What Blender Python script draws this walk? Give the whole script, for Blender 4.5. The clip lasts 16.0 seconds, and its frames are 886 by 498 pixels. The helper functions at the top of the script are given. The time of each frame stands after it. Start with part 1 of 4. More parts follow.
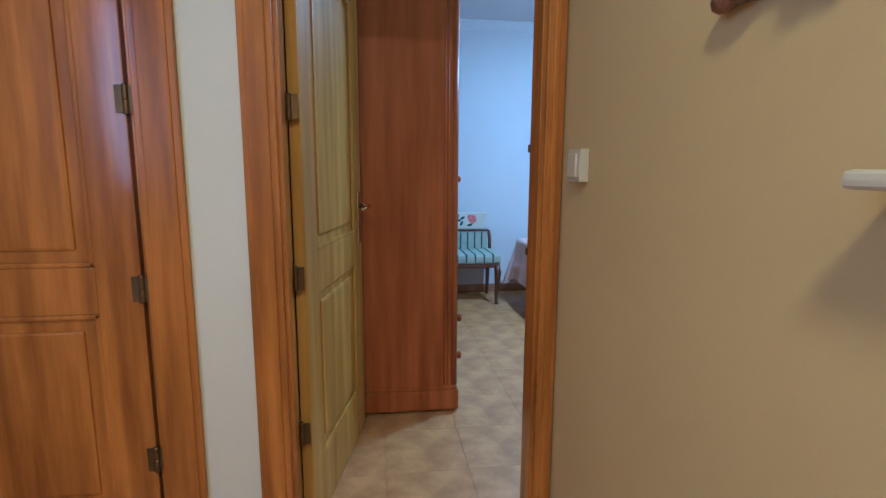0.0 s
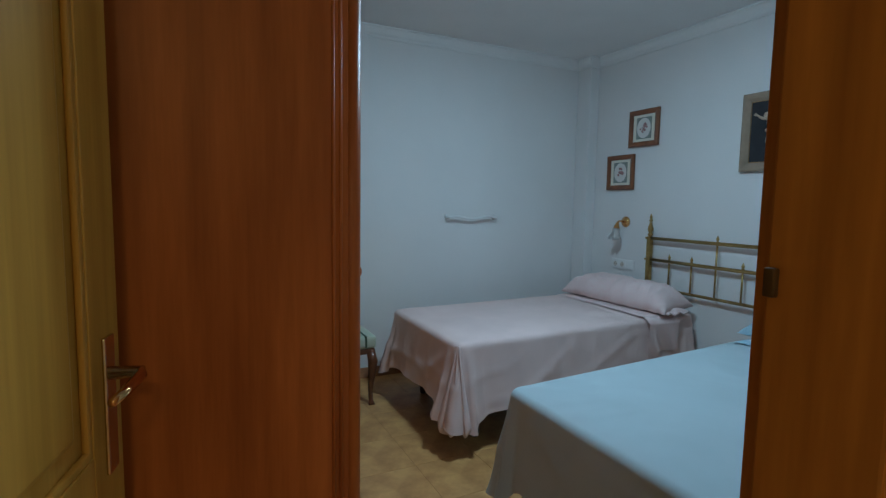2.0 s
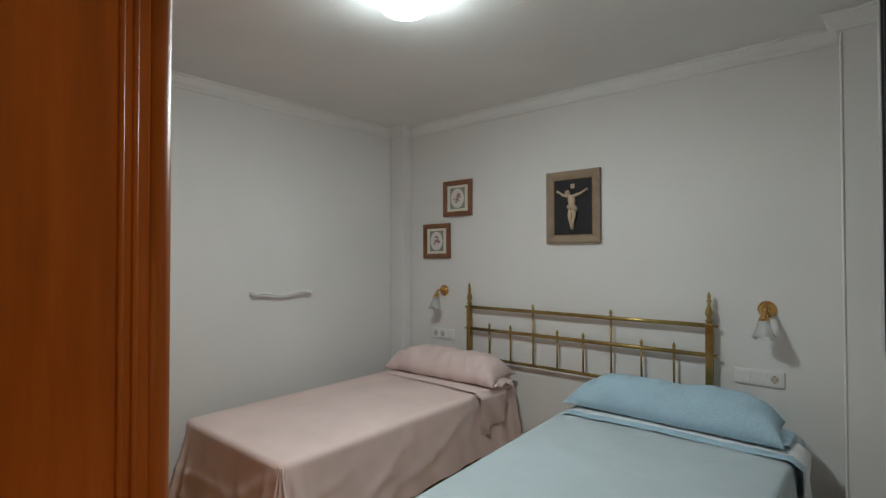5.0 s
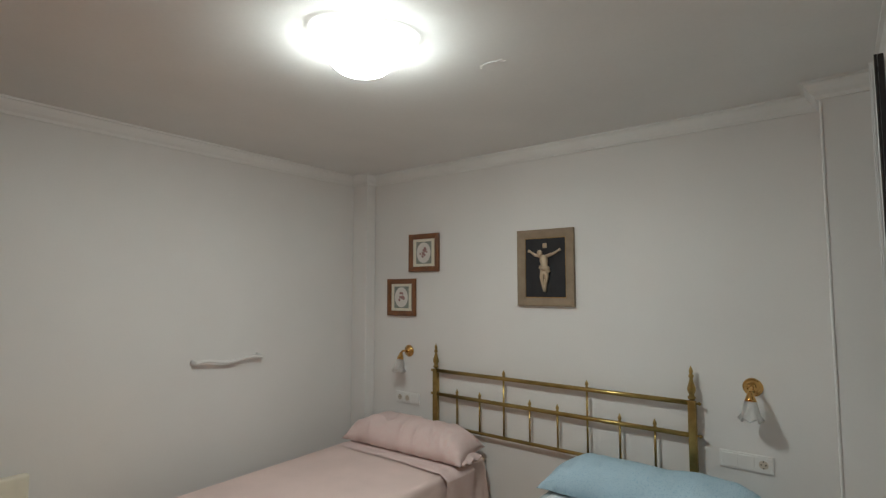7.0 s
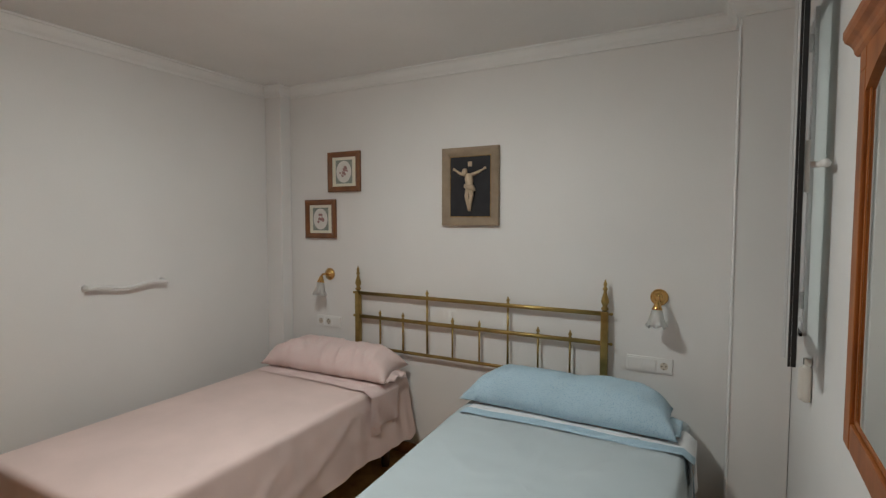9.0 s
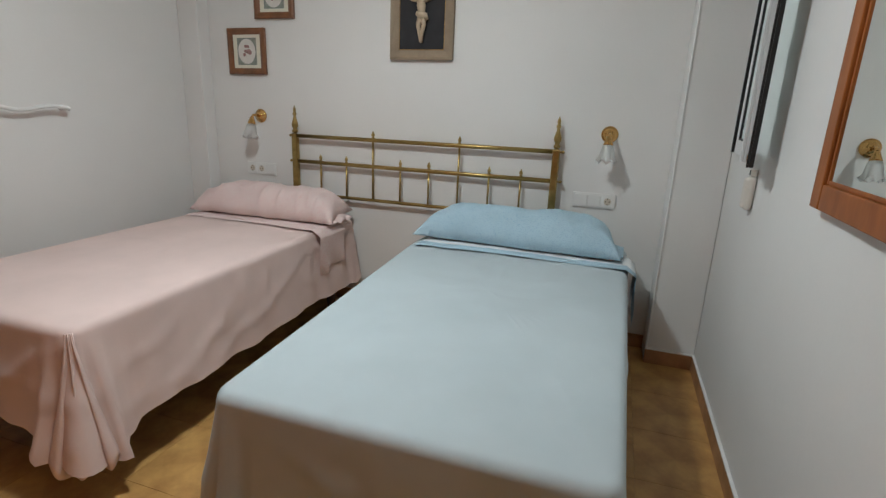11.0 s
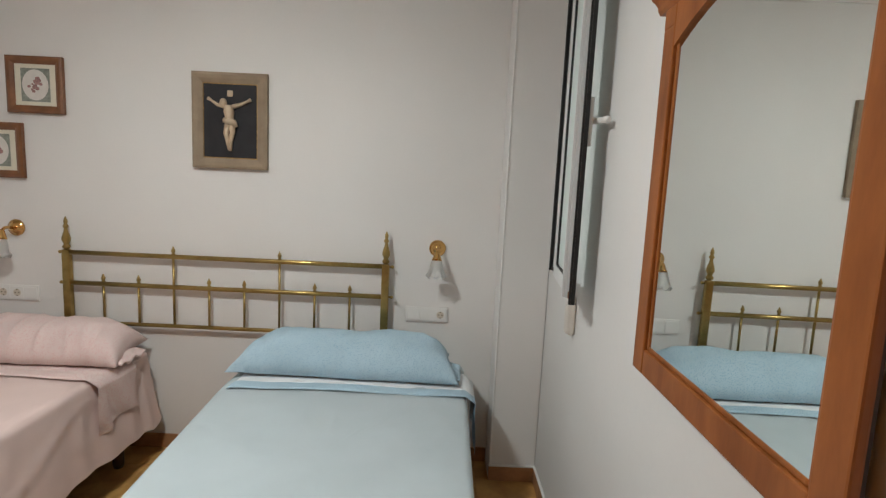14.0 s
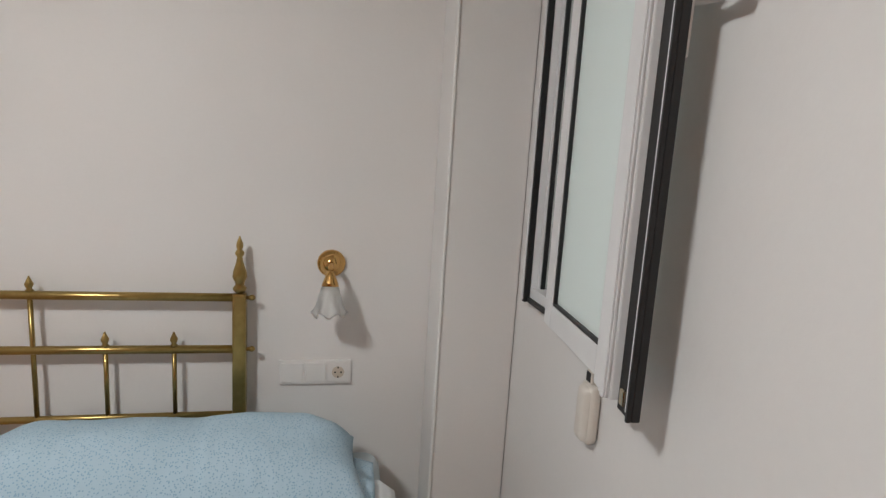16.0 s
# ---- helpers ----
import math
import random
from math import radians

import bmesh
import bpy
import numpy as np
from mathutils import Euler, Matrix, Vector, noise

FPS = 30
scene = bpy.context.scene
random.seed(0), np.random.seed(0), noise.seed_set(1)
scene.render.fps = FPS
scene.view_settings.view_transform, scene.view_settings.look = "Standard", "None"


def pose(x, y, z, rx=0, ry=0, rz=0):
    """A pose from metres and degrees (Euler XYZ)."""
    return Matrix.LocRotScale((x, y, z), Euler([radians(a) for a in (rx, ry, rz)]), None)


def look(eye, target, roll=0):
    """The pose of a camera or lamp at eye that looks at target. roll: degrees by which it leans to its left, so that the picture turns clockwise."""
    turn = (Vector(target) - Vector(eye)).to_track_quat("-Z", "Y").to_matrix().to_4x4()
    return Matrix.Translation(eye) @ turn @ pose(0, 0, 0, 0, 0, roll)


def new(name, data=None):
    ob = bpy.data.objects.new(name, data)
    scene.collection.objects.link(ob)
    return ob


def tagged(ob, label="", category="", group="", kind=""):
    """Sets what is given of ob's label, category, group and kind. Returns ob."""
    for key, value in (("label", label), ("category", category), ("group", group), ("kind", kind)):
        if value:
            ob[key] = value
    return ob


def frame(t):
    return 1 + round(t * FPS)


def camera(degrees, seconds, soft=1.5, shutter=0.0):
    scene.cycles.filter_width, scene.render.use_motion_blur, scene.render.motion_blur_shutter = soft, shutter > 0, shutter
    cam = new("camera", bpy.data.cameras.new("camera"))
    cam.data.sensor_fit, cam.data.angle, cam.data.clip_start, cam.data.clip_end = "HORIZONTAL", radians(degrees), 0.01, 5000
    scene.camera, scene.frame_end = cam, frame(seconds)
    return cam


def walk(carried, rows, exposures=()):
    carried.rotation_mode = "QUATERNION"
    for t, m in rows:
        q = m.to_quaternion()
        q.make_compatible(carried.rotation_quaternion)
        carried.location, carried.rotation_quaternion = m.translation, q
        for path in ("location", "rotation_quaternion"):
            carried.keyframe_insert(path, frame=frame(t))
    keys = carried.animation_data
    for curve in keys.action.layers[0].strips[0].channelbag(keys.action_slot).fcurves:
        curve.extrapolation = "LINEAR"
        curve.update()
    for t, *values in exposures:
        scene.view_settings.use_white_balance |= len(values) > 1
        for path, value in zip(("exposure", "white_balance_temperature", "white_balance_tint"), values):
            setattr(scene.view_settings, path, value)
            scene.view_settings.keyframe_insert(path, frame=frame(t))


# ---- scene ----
cam = camera(82.25, 16.0, soft=1.35)
PATH = [
    (0.0, pose(4.059, -3.200, 1.190, 81.23, -0.22, 82.56)),
    (0.3, pose(3.867, -3.192, 1.206, 81.75, -0.61, 80.75)),
    (0.6, pose(3.679, -3.172, 1.221, 82.15, -0.79, 79.12)),
    (0.9, pose(3.489, -3.177, 1.220, 82.69, -0.77, 77.23)),
    (1.2, pose(3.289, -3.193, 1.248, 83.20, -0.76, 74.98)),
    (1.5, pose(3.095, -3.200, 1.258, 83.93, -0.57, 71.81)),
    (1.8, pose(2.895, -3.180, 1.284, 84.57, -0.68, 67.18)),
    (2.0, pose(2.773, -3.151, 1.318, 84.75, -0.94, 63.85)),
    (2.5, pose(2.568, -3.172, 1.363, 85.66, -0.51, 55.34)),
    (3.0, pose(2.483, -3.197, 1.384, 87.34, -0.36, 49.17)),
    (3.5, pose(2.526, -3.190, 1.414, 89.24, 0.12, 46.64)),
    (4.0, pose(2.475, -3.171, 1.403, 90.11, -0.06, 43.87)),
    (6.3, pose(2.355, -2.953, 1.561, 92.31, 0.21, 39.64)),
    (6.5, pose(2.335, -2.932, 1.576, 93.06, 0.05, 39.39)),
    (7.0, pose(2.288, -2.894, 1.655, 94.38, -0.05, 37.74)),
    (7.5, pose(2.260, -2.880, 1.737, 94.52, 0.02, 35.31)),
    (8.0, pose(2.221, -2.870, 1.736, 92.34, 0.07, 32.13)),
    (8.5, pose(2.212, -2.850, 1.660, 89.17, -0.13, 29.61)),
    (9.0, pose(2.212, -2.832, 1.574, 86.78, -0.07, 28.65)),
    (9.2, pose(2.214, -2.828, 1.539, 86.13, 0.00, 28.51)),
    (11.3, look((1.957, -2.913, 1.258), (1.488, -1.047, 0.711), 3.2)),
    (11.5, look((1.938, -2.914, 1.266), (1.583, -1.018, 0.736), 3.5)),
    (12, look((1.89, -2.918, 1.288), (1.841, -0.977, 0.81), 3.8)),
    (12.5, look((1.897, -2.892, 1.356), (1.998, -0.935, 0.957), 4.0)),
    (13, look((1.891, -2.867, 1.453), (2.087, -0.9, 1.149), 4.2)),
    (13.5, look((1.928, -2.804, 1.519), (2.076, -0.825, 1.274), 3.6)),
    (14, look((1.962, -2.659, 1.509), (1.971, -0.675, 1.26), 2.7)),
    (14.5, look((1.955, -2.472, 1.455), (1.873, -0.49, 1.204), 2.1)),
    (15, look((1.901, -2.194, 1.441), (1.934, -0.211, 1.187), 2.4)),
    (15.5, look((1.962, -1.875, 1.447), (2.159, 0.094, 1.159), 2.7)),
    (16, look((1.977, -1.611, 1.481), (2.366, 0.328, 1.183), 3.5)),
]
EXPOSURES = [(0.0, 0.50, 3600, 0), (0.6, 0.52, 3650, 0), (1.0, 0.25, 3750, 2), (1.5, -0.46, 3950, -8), (2.0, -0.52, 4500, -9), (2.5, -0.44, 5200, -2), (3.5, -0.19, 5850, -1),
             (4.2, -0.22, 6050, 1), (6.3, -0.18, 6350, 4), (7.2, -0.20, 6550, 5), (8.0, -0.28, 6550, 6), (9.2, -0.08, 6600, 8), (11.3, 0.18, 6150, 6), (12.0, 0.26, 6350, 7), (13.0, 0.31, 6550, 9), (14.0, 0.30, 6600, 9), (15.5, 0.23, 6650, 14), (16.0, 0.28, 6650, 14)]
walk(cam, PATH, EXPOSURES)

# room plan: headboard wall at y = 0, window and door wall at x = XR, all in metres
XL, XR, YS, CEIL = -0.80, 2.505, -3.50, 2.552
HX0, HX1, HYN, HYS = 2.61, 5.2, -2.66, -4.9      # hall beyond the door wall
DY0, DY1, DZ = -3.48, -2.70, 2.03                # door opening

# ---- light ----
world = bpy.data.worlds.new("world")
scene.world = world
world.use_nodes = True
wn = world.node_tree
sky = wn.nodes.new("ShaderNodeTexSky")
sky.sky_type, sky.sun_disc = "NISHITA", False
sky.sun_elevation, sky.sun_rotation = radians(35), radians(100)
wn.links.new(sky.outputs[0], wn.nodes["Background"].inputs[0])
wn.nodes["Background"].inputs[1].default_value = 0.08

LAMP = (0.965, -1.665)
LAMP_POWER = 44.0


def area(name, m, sx, sy, power, color):
    data = bpy.data.lights.new(name, "AREA")
    data.shape, data.size, data.size_y, data.energy, data.color = "RECTANGLE", sx, sy, power, color
    ob = new(name, data)
    ob.matrix_world = m
    return ob


area("ceiling_lamp_light", look((LAMP[0], LAMP[1], CEIL - 0.129), (LAMP[0], LAMP[1], 0)), 0.15, 0.15, 14.5, (0.935, 0.99, 0.985))
area("hall_lamp_light", look((4.55, -3.42, CEIL - 0.06), (4.55, -3.42, 0)), 0.28, 0.28, 22.0, (1.0, 0.62, 0.165))
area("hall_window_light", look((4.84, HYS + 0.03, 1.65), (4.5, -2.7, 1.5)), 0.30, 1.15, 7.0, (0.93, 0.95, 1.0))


# ---- materials ----
def material(name, color, rough=0.6, metal=0.0, var=0.12, scale=6.0, fine=120.0, bump=0.1, dist=0.002, spec=0.5, grain=None, tint=None, coat=0.0):
    """A Principled surface with variation at two scales, or with wood grain along an axis."""
    m = bpy.data.materials.new(name)
    m.use_nodes = True
    nt = m.node_tree
    n, l = nt.nodes, nt.links
    b = n["Principled BSDF"]
    b.inputs["Roughness"].default_value, b.inputs["Metallic"].default_value = rough, metal
    b.inputs["Specular IOR Level"].default_value, b.inputs["Coat Weight"].default_value = spec, coat
    b.inputs["Coat Roughness"].default_value = 0.10
    co = n.new("ShaderNodeTexCoord")
    mp = n.new("ShaderNodeMapping")
    l.new(co.outputs["Object"], mp.inputs["Vector"])
    if grain:
        mp.inputs["Scale"].default_value = grain
    big = n.new("ShaderNodeTexNoise")
    big.inputs["Scale"].default_value, big.inputs["Detail"].default_value = scale, 5
    l.new(mp.outputs[0], big.inputs["Vector"])
    small = n.new("ShaderNodeTexNoise")
    small.inputs["Scale"].default_value, small.inputs["Detail"].default_value = fine, 3
    l.new(mp.outputs[0], small.inputs["Vector"])
    ramp = n.new("ShaderNodeValToRGB")
    lo = [c * (1 - var) for c in color]
    hi = [min(1, c * (1 + var)) for c in (tint or color)]
    ramp.color_ramp.elements[0].position, ramp.color_ramp.elements[1].position = 0.3, 0.7
    ramp.color_ramp.elements[0].color, ramp.color_ramp.elements[1].color = (*lo, 1), (*hi, 1)
    l.new(big.outputs[0], ramp.inputs[0])
    mix = n.new("ShaderNodeMix")
    mix.data_type, mix.blend_type = "RGBA", "MULTIPLY"
    mix.inputs[0].default_value = var
    l.new(ramp.outputs[0], mix.inputs[6])
    l.new(small.outputs[0], mix.inputs[7])
    l.new(mix.outputs[2], b.inputs["Base Color"])
    if bump:
        bp = n.new("ShaderNodeBump")
        bp.inputs["Strength"].default_value, bp.inputs["Distance"].default_value = bump, dist
        l.new(small.outputs[0], bp.inputs["Height"])
        l.new(bp.outputs[0], b.inputs["Normal"])
    return m


def speckled(name, color, dot, scale=170.0, size=0.28):
    """Cotton with a small printed dot pattern."""
    m = material(name, color, 0.85, var=0.06, scale=5, fine=500, bump=0.15, dist=0.001)
    nt = m.node_tree
    n, l = nt.nodes, nt.links
    b = n["Principled BSDF"]
    old = b.inputs["Base Color"].links[0].from_socket
    co = n.new("ShaderNodeTexCoord")
    vo = n.new("ShaderNodeTexVoronoi")
    vo.inputs["Scale"].default_value = scale
    l.new(co.outputs["Object"], vo.inputs["Vector"])
    ra = n.new("ShaderNodeValToRGB")
    ra.color_ramp.elements[0].position, ra.color_ramp.elements[1].position = size, size + 0.08
    ra.color_ramp.elements[0].color, ra.color_ramp.elements[1].color = (1, 1, 1, 1), (0, 0, 0, 1)
    l.new(vo.outputs[0], ra.inputs[0])
    mx = n.new("ShaderNodeMix")
    mx.data_type = "RGBA"
    mx.inputs[7].default_value = (*dot, 1)
    l.new(ra.outputs[0], mx.inputs[0])
    l.new(old, mx.inputs[6])
    l.new(mx.outputs[2], b.inputs["Base Color"])
    return m


WALL = material("wall_paint", (0.74, 0.72, 0.70), 0.75, var=0.03, scale=1.5, fine=90, bump=0.12, dist=0.002)
CEILING = material("ceiling_paint", (0.80, 0.79, 0.775), 0.85, var=0.05, scale=1.2, fine=70, bump=0.15, dist=0.002)
TRIM = material("white_plaster", (0.78, 0.77, 0.75), 0.6, var=0.03, scale=3, fine=60, bump=0.08)
HALLWALL = material("beige_wall_paint", (0.56, 0.415, 0.19), 0.7, var=0.05, scale=1.8, fine=80, bump=0.15, dist=0.002)
HALLWHITE = material("hall_white_paint", (0.72, 0.69, 0.68), 0.65, var=0.04, scale=2, fine=80, bump=0.1)
TILE = material("floor_stoneware", (0.48, 0.236, 0.066), 0.42, var=0.22, scale=7, fine=45, bump=0.04, tint=(0.58, 0.338, 0.115))
GROUT = material("grout", (0.50, 0.28, 0.085), 0.85, var=0.1, scale=8)
BASE = material("baseboard_tile", (0.36, 0.17, 0.075), 0.4, var=0.2, scale=8, fine=60, tint=(0.45, 0.24, 0.12))
PINE = material("honey_pine", (0.37, 0.118, 0.005), 0.32, spec=0.2, var=0.3, scale=2.2, fine=14, bump=0.05, dist=0.001, grain=(9, 9, 0.7), tint=(0.45, 0.170, 0.010), coat=0.32)
# honey pine again, the bedroom's cool light on the leaf put into its colour
ROOMLITPINE = material("room_lit_pine_leaf", (0.52, 0.272, 0.024), 0.42, spec=0.25, var=0.18, scale=2.2, fine=14, bump=0.04, dist=0.001, grain=(9, 9, 0.6), tint=(0.56, 0.322, 0.045), coat=0.0)
CHERRY = material("cherry_veneer", (0.375, 0.096, 0.010), 0.42, spec=0.22, var=0.22, scale=2.5, fine=25, bump=0.03, dist=0.001, grain=(7, 7, 0.5), tint=(0.425, 0.124, 0.015), coat=0.0)
MIRRORWOOD = material("mirror_frame_wood", (0.30, 0.088, 0.020), 0.42, spec=0.25, var=0.25, scale=3, fine=30, bump=0.04, dist=0.001, grain=(4, 4, 1), tint=(0.36, 0.120, 0.032), coat=0.0)
DARKWOOD = material("dark_bed_wood", (0.05, 0.022, 0.014), 0.5, var=0.2, scale=5)
WALNUT = material("walnut_frame", (0.21, 0.080, 0.028), 0.4, var=0.3, scale=8, fine=70, coat=0.2)
BRASS = material("aged_brass", (0.42, 0.30, 0.11), 0.28, 1.0, var=0.25, scale=9, fine=60, bump=0.04, dist=0.001)
GOLD = material("polished_brass", (0.68, 0.41, 0.15), 0.12, 1.0, var=0.08, scale=9)
HINGE = material("hinge_bronze", (0.16, 0.10, 0.045), 0.45, 0.8, var=0.2, scale=20)
STEEL = material("handle_metal", (0.62, 0.55, 0.42), 0.25, 1.0, var=0.1, scale=20)
PLASTIC = material("white_plastic", (0.75, 0.74, 0.72), 0.35, var=0.02, scale=10, bump=0)
AGED = material("aged_cream_plastic", (0.58, 0.51, 0.42), 0.45, var=0.06, scale=10, bump=0)
CREAM = material("cream_plastic", (0.68, 0.63, 0.57), 0.4, var=0.04, scale=10, bump=0)
ALU = material("white_lacquered_aluminium", (0.74, 0.74, 0.74), 0.35, var=0.03, scale=10, bump=0)
RUBBER = material("black_gasket", (0.014, 0.014, 0.015), 0.5, var=0.2, scale=30)
PINK = material("pink_cotton", (0.70, 0.545, 0.505), 0.88, var=0.05, scale=4, fine=420, bump=0.2, dist=0.001)
PINKDOT = speckled("pink_dotted_cotton", (0.72, 0.58, 0.55), (0.68, 0.40, 0.39))
BLUE = material("pale_blue_cotton", (0.46, 0.525, 0.55), 0.88, var=0.04, scale=4, fine=420, bump=0.2, dist=0.001)
BLUEDOT = speckled("blue_dotted_cotton", (0.42, 0.565, 0.655), (0.25, 0.40, 0.53))
WHITECLOTH = material("white_cotton", (0.76, 0.78, 0.79), 0.9, var=0.04, scale=6, fine=420, bump=0.15, dist=0.001)
TAUPE = material("taupe_linen", (0.30, 0.225, 0.155), 0.8, var=0.12, scale=14, fine=260, bump=0.25, dist=0.001)
BLACKPANEL = material("black_velvet", (0.022, 0.021, 0.024), 0.8, var=0.2, scale=14)
IVORY = material("painted_ivory", (0.52, 0.40, 0.28), 0.5, var=0.15, scale=25)
PAPER = material("cream_mount", (0.72, 0.68, 0.56), 0.8, var=0.04, scale=20)
OVALPAPER = material("print_paper", (0.70, 0.66, 0.62), 0.8, var=0.05, scale=30)
GREENPRINT = material("grey_green_print", (0.27, 0.29, 0.25), 0.8, var=0.2, scale=60)
ROSEPRINT = material("rose_print", (0.40, 0.225, 0.21), 0.8, var=0.35, scale=90)
ROSE = material("rose_paint", (0.70, 0.22, 0.20), 0.8, var=0.25, scale=60)
LEAF = material("leaf_paint", (0.08, 0.12, 0.08), 0.8, var=0.25, scale=60)
GILT = material("gilt_slip", (0.45, 0.28, 0.10), 0.4, 0.6, var=0.3, scale=60)
CARVED = material("carved_dark_frame", (0.10, 0.04, 0.02), 0.35, var=0.5, scale=25, fine=120, tint=(0.22, 0.10, 0.045))
GREENSTRIPE = material("dark_green_stripe", (0.06, 0.09, 0.06), 0.8, var=0.15, scale=30)
CREAMSEAT = material("cream_upholstery", (0.46, 0.50, 0.40), 0.85, var=0.08, scale=12, fine=300)
CHAIRWOOD = material("chair_wood", (0.14, 0.055, 0.025), 0.35, var=0.25, scale=8, coat=0.3)
SHUTTER = material("brown_shutter_slats", (0.25, 0.185, 0.16), 0.6, var=0.08, scale=12)
OUTSIDE = material("lightwell_render", (0.30, 0.22, 0.19), 0.9, var=0.1, scale=3)


def glass(name, color, rough, mixin=0.0):
    m = bpy.data.materials.new(name)
    m.use_nodes = True
    b = m.node_tree.nodes["Principled BSDF"]
    b.inputs["Base Color"].default_value, b.inputs["Roughness"].default_value = (*color, 1), rough
    b.inputs["Transmission Weight"].default_value = 1.0 - mixin
    b.inputs["IOR"].default_value = 1.45
    return m


FROST = glass("frosted_glass", (0.78, 0.85, 0.83), 0.5, 0.75)
SHADE = glass("satin_shade_glass", (0.96, 0.96, 0.95), 0.40, 0.08)
CLEAR = glass("clear_glass", (0.85, 0.9, 0.88), 0.0)
MIRROR = material("mirror_silver", (0.86, 0.90, 0.88), 0.01, 1.0, var=0.0, bump=0)

GLOW = bpy.data.materials.new("lit_opal_glass")
GLOW.use_nodes = True
gb = GLOW.node_tree.nodes["Principled BSDF"]
gb.inputs["Base Color"].default_value = (0.9, 0.9, 0.9, 1)
gb.inputs["Emission Color"].default_value = (0.935, 0.99, 0.985, 1)
gb.inputs["Emission Strength"].default_value = LAMP_POWER
BRIM = GLOW.copy()
BRIM.name = "lit_brim_glass"
BRIM.node_tree.nodes["Principled BSDF"].inputs["Emission Strength"].default_value = 4.0


# ---- mesh helpers ----
def finish(name, bm, mat, parent=None, smooth=False, m=None, label=""):
    bmesh.ops.recalc_face_normals(bm, faces=bm.faces)
    me = bpy.data.meshes.new(name)
    bm.to_mesh(me)
    bm.free()
    me.materials.append(mat)
    if smooth:
        for p in me.polygons:
            p.use_smooth = True
    ob = new(name, me)
    if m is not None:
        ob.matrix_basis = m
    if parent is not None:
        ob.parent = parent
    if label:
        ob["label"] = label
    return ob


def part(name, bm, mat, parent, label="", smooth=False, m=None):
    return finish(name, bm, mat, parent, smooth, m, label)


def thing(name, loc, label, category, group="", rz=0, kind=""):
    ob = new(name)
    ob.matrix_basis = pose(*loc, 0, 0, rz)
    return tagged(ob, label, category, group, kind)


def box(x0, x1, y0, y1, z0, z1, bevel=0.0, bm=None, seg=2):
    own = bmesh.new()
    bmesh.ops.create_cube(own, size=1)
    bmesh.ops.scale(own, vec=(x1 - x0, y1 - y0, z1 - z0), verts=own.verts)
    bmesh.ops.translate(own, vec=((x0 + x1) / 2, (y0 + y1) / 2, (z0 + z1) / 2), verts=own.verts)
    if bevel:
        bmesh.ops.bevel(own, geom=own.edges[:], offset=bevel, segments=seg, affect="EDGES", profile=0.6)
    if bm is None:
        return own
    me = bpy.data.meshes.new("tmp")
    own.to_mesh(me)
    own.free()
    bm.from_mesh(me)
    bpy.data.meshes.remove(me)
    return bm


def lathe(profile, seg=20, bm=None, m=None):
    """A body turned round z from (radius, height) pairs."""
    bm = bm or bmesh.new()
    rings = []
    for r, z in profile:
        ring = []
        for i in range(seg):
            a = 2 * math.pi * i / seg
            v = Vector((r * math.cos(a), r * math.sin(a), z))
            ring.append(bm.verts.new(m @ v if m is not None else v))
        rings.append(ring)
    for a, b in zip(rings, rings[1:]):
        for i in range(seg):
            bm.faces.new((a[i], a[(i + 1) % seg], b[(i + 1) % seg], b[i]))
    bm.faces.new(rings[0][::-1])
    bm.faces.new(rings[-1])
    return bm


def tube(points, r, seg=10, bm=None, radii=None):
    """A round bar along a line of points."""
    bm = bm or bmesh.new()
    pts = [Vector(p) for p in points]
    rings = []
    for i, p in enumerate(pts):
        d = (pts[min(i + 1, len(pts) - 1)] - pts[max(i - 1, 0)]).normalized()
        up = Vector((0, 0, 1)) if abs(d.z) < 0.9 else Vector((0, 1, 0))
        a = d.cross(up).normalized()
        b = d.cross(a)
        rr = radii[i] if radii else r
        rings.append([bm.verts.new(p + rr * (math.cos(t) * a + math.sin(t) * b)) for t in [2 * math.pi * k / seg for k in range(seg)]])
    for a, b in zip(rings, rings[1:]):
        for i in range(seg):
            bm.faces.new((a[i], a[(i + 1) % seg], b[(i + 1) % seg], b[i]))
    bm.faces.new(rings[0][::-1])
    bm.faces.new(rings[-1])
    return bm


def sweep(profile, a, b, out, bm=None):
    """A moulding: a profile of (out, up) pairs drawn straight from a to b."""
    bm = bm or bmesh.new()
    rows = [[bm.verts.new(Vector(p) + Vector(out) * o + Vector((0, 0, u))) for o, u in profile] for p in (a, b)]
    k = len(profile)
    for i in range(k):
        bm.faces.new((rows[0][i], rows[0][(i + 1) % k], rows[1][(i + 1) % k], rows[1][i]))
    bm.faces.new(rows[0])
    bm.faces.new(rows[1][::-1])
    return bm


def structure(name, bm, mat, label, category):
    return tagged(finish(name, bm, mat), label, category, kind="structure")


# ---- setting ----
floor = structure("floor", box(XL - 0.2, HX1 + 0.1, HYS - 0.1, 0.2, -0.12, -0.004), GROUT, "beige marbled stoneware tile floor", "floor")
structure("ceiling", box(XL - 0.2, XR + 0.10, YS - 0.2, 0.2, CEIL, CEIL + 0.12), CEILING, "plain white painted bedroom ceiling", "ceiling")
structure("ceiling_hall", box(XR + 0.102, HX1 + 0.1, HYS - 0.1, HYN + 0.1, CEIL, CEIL + 0.12), CEILING, "plain white painted hall ceiling", "ceiling")
structure("wall_north", box(XL - 0.2, XR + 0.20, 0.0, 0.18, 0, CEIL), WALL, "white painted wall behind the brass headboard", "wall")
structure("wall_west", box(XL - 0.18, XL, YS - 0.2, -0.002, 0, CEIL), WALL, "plain white painted bedroom wall", "wall")
structure("wall_south", box(XL, XR + 0.0, YS - 0.18, YS, 0, CEIL), WALL, "plain white painted wall behind the wardrobe", "wall")
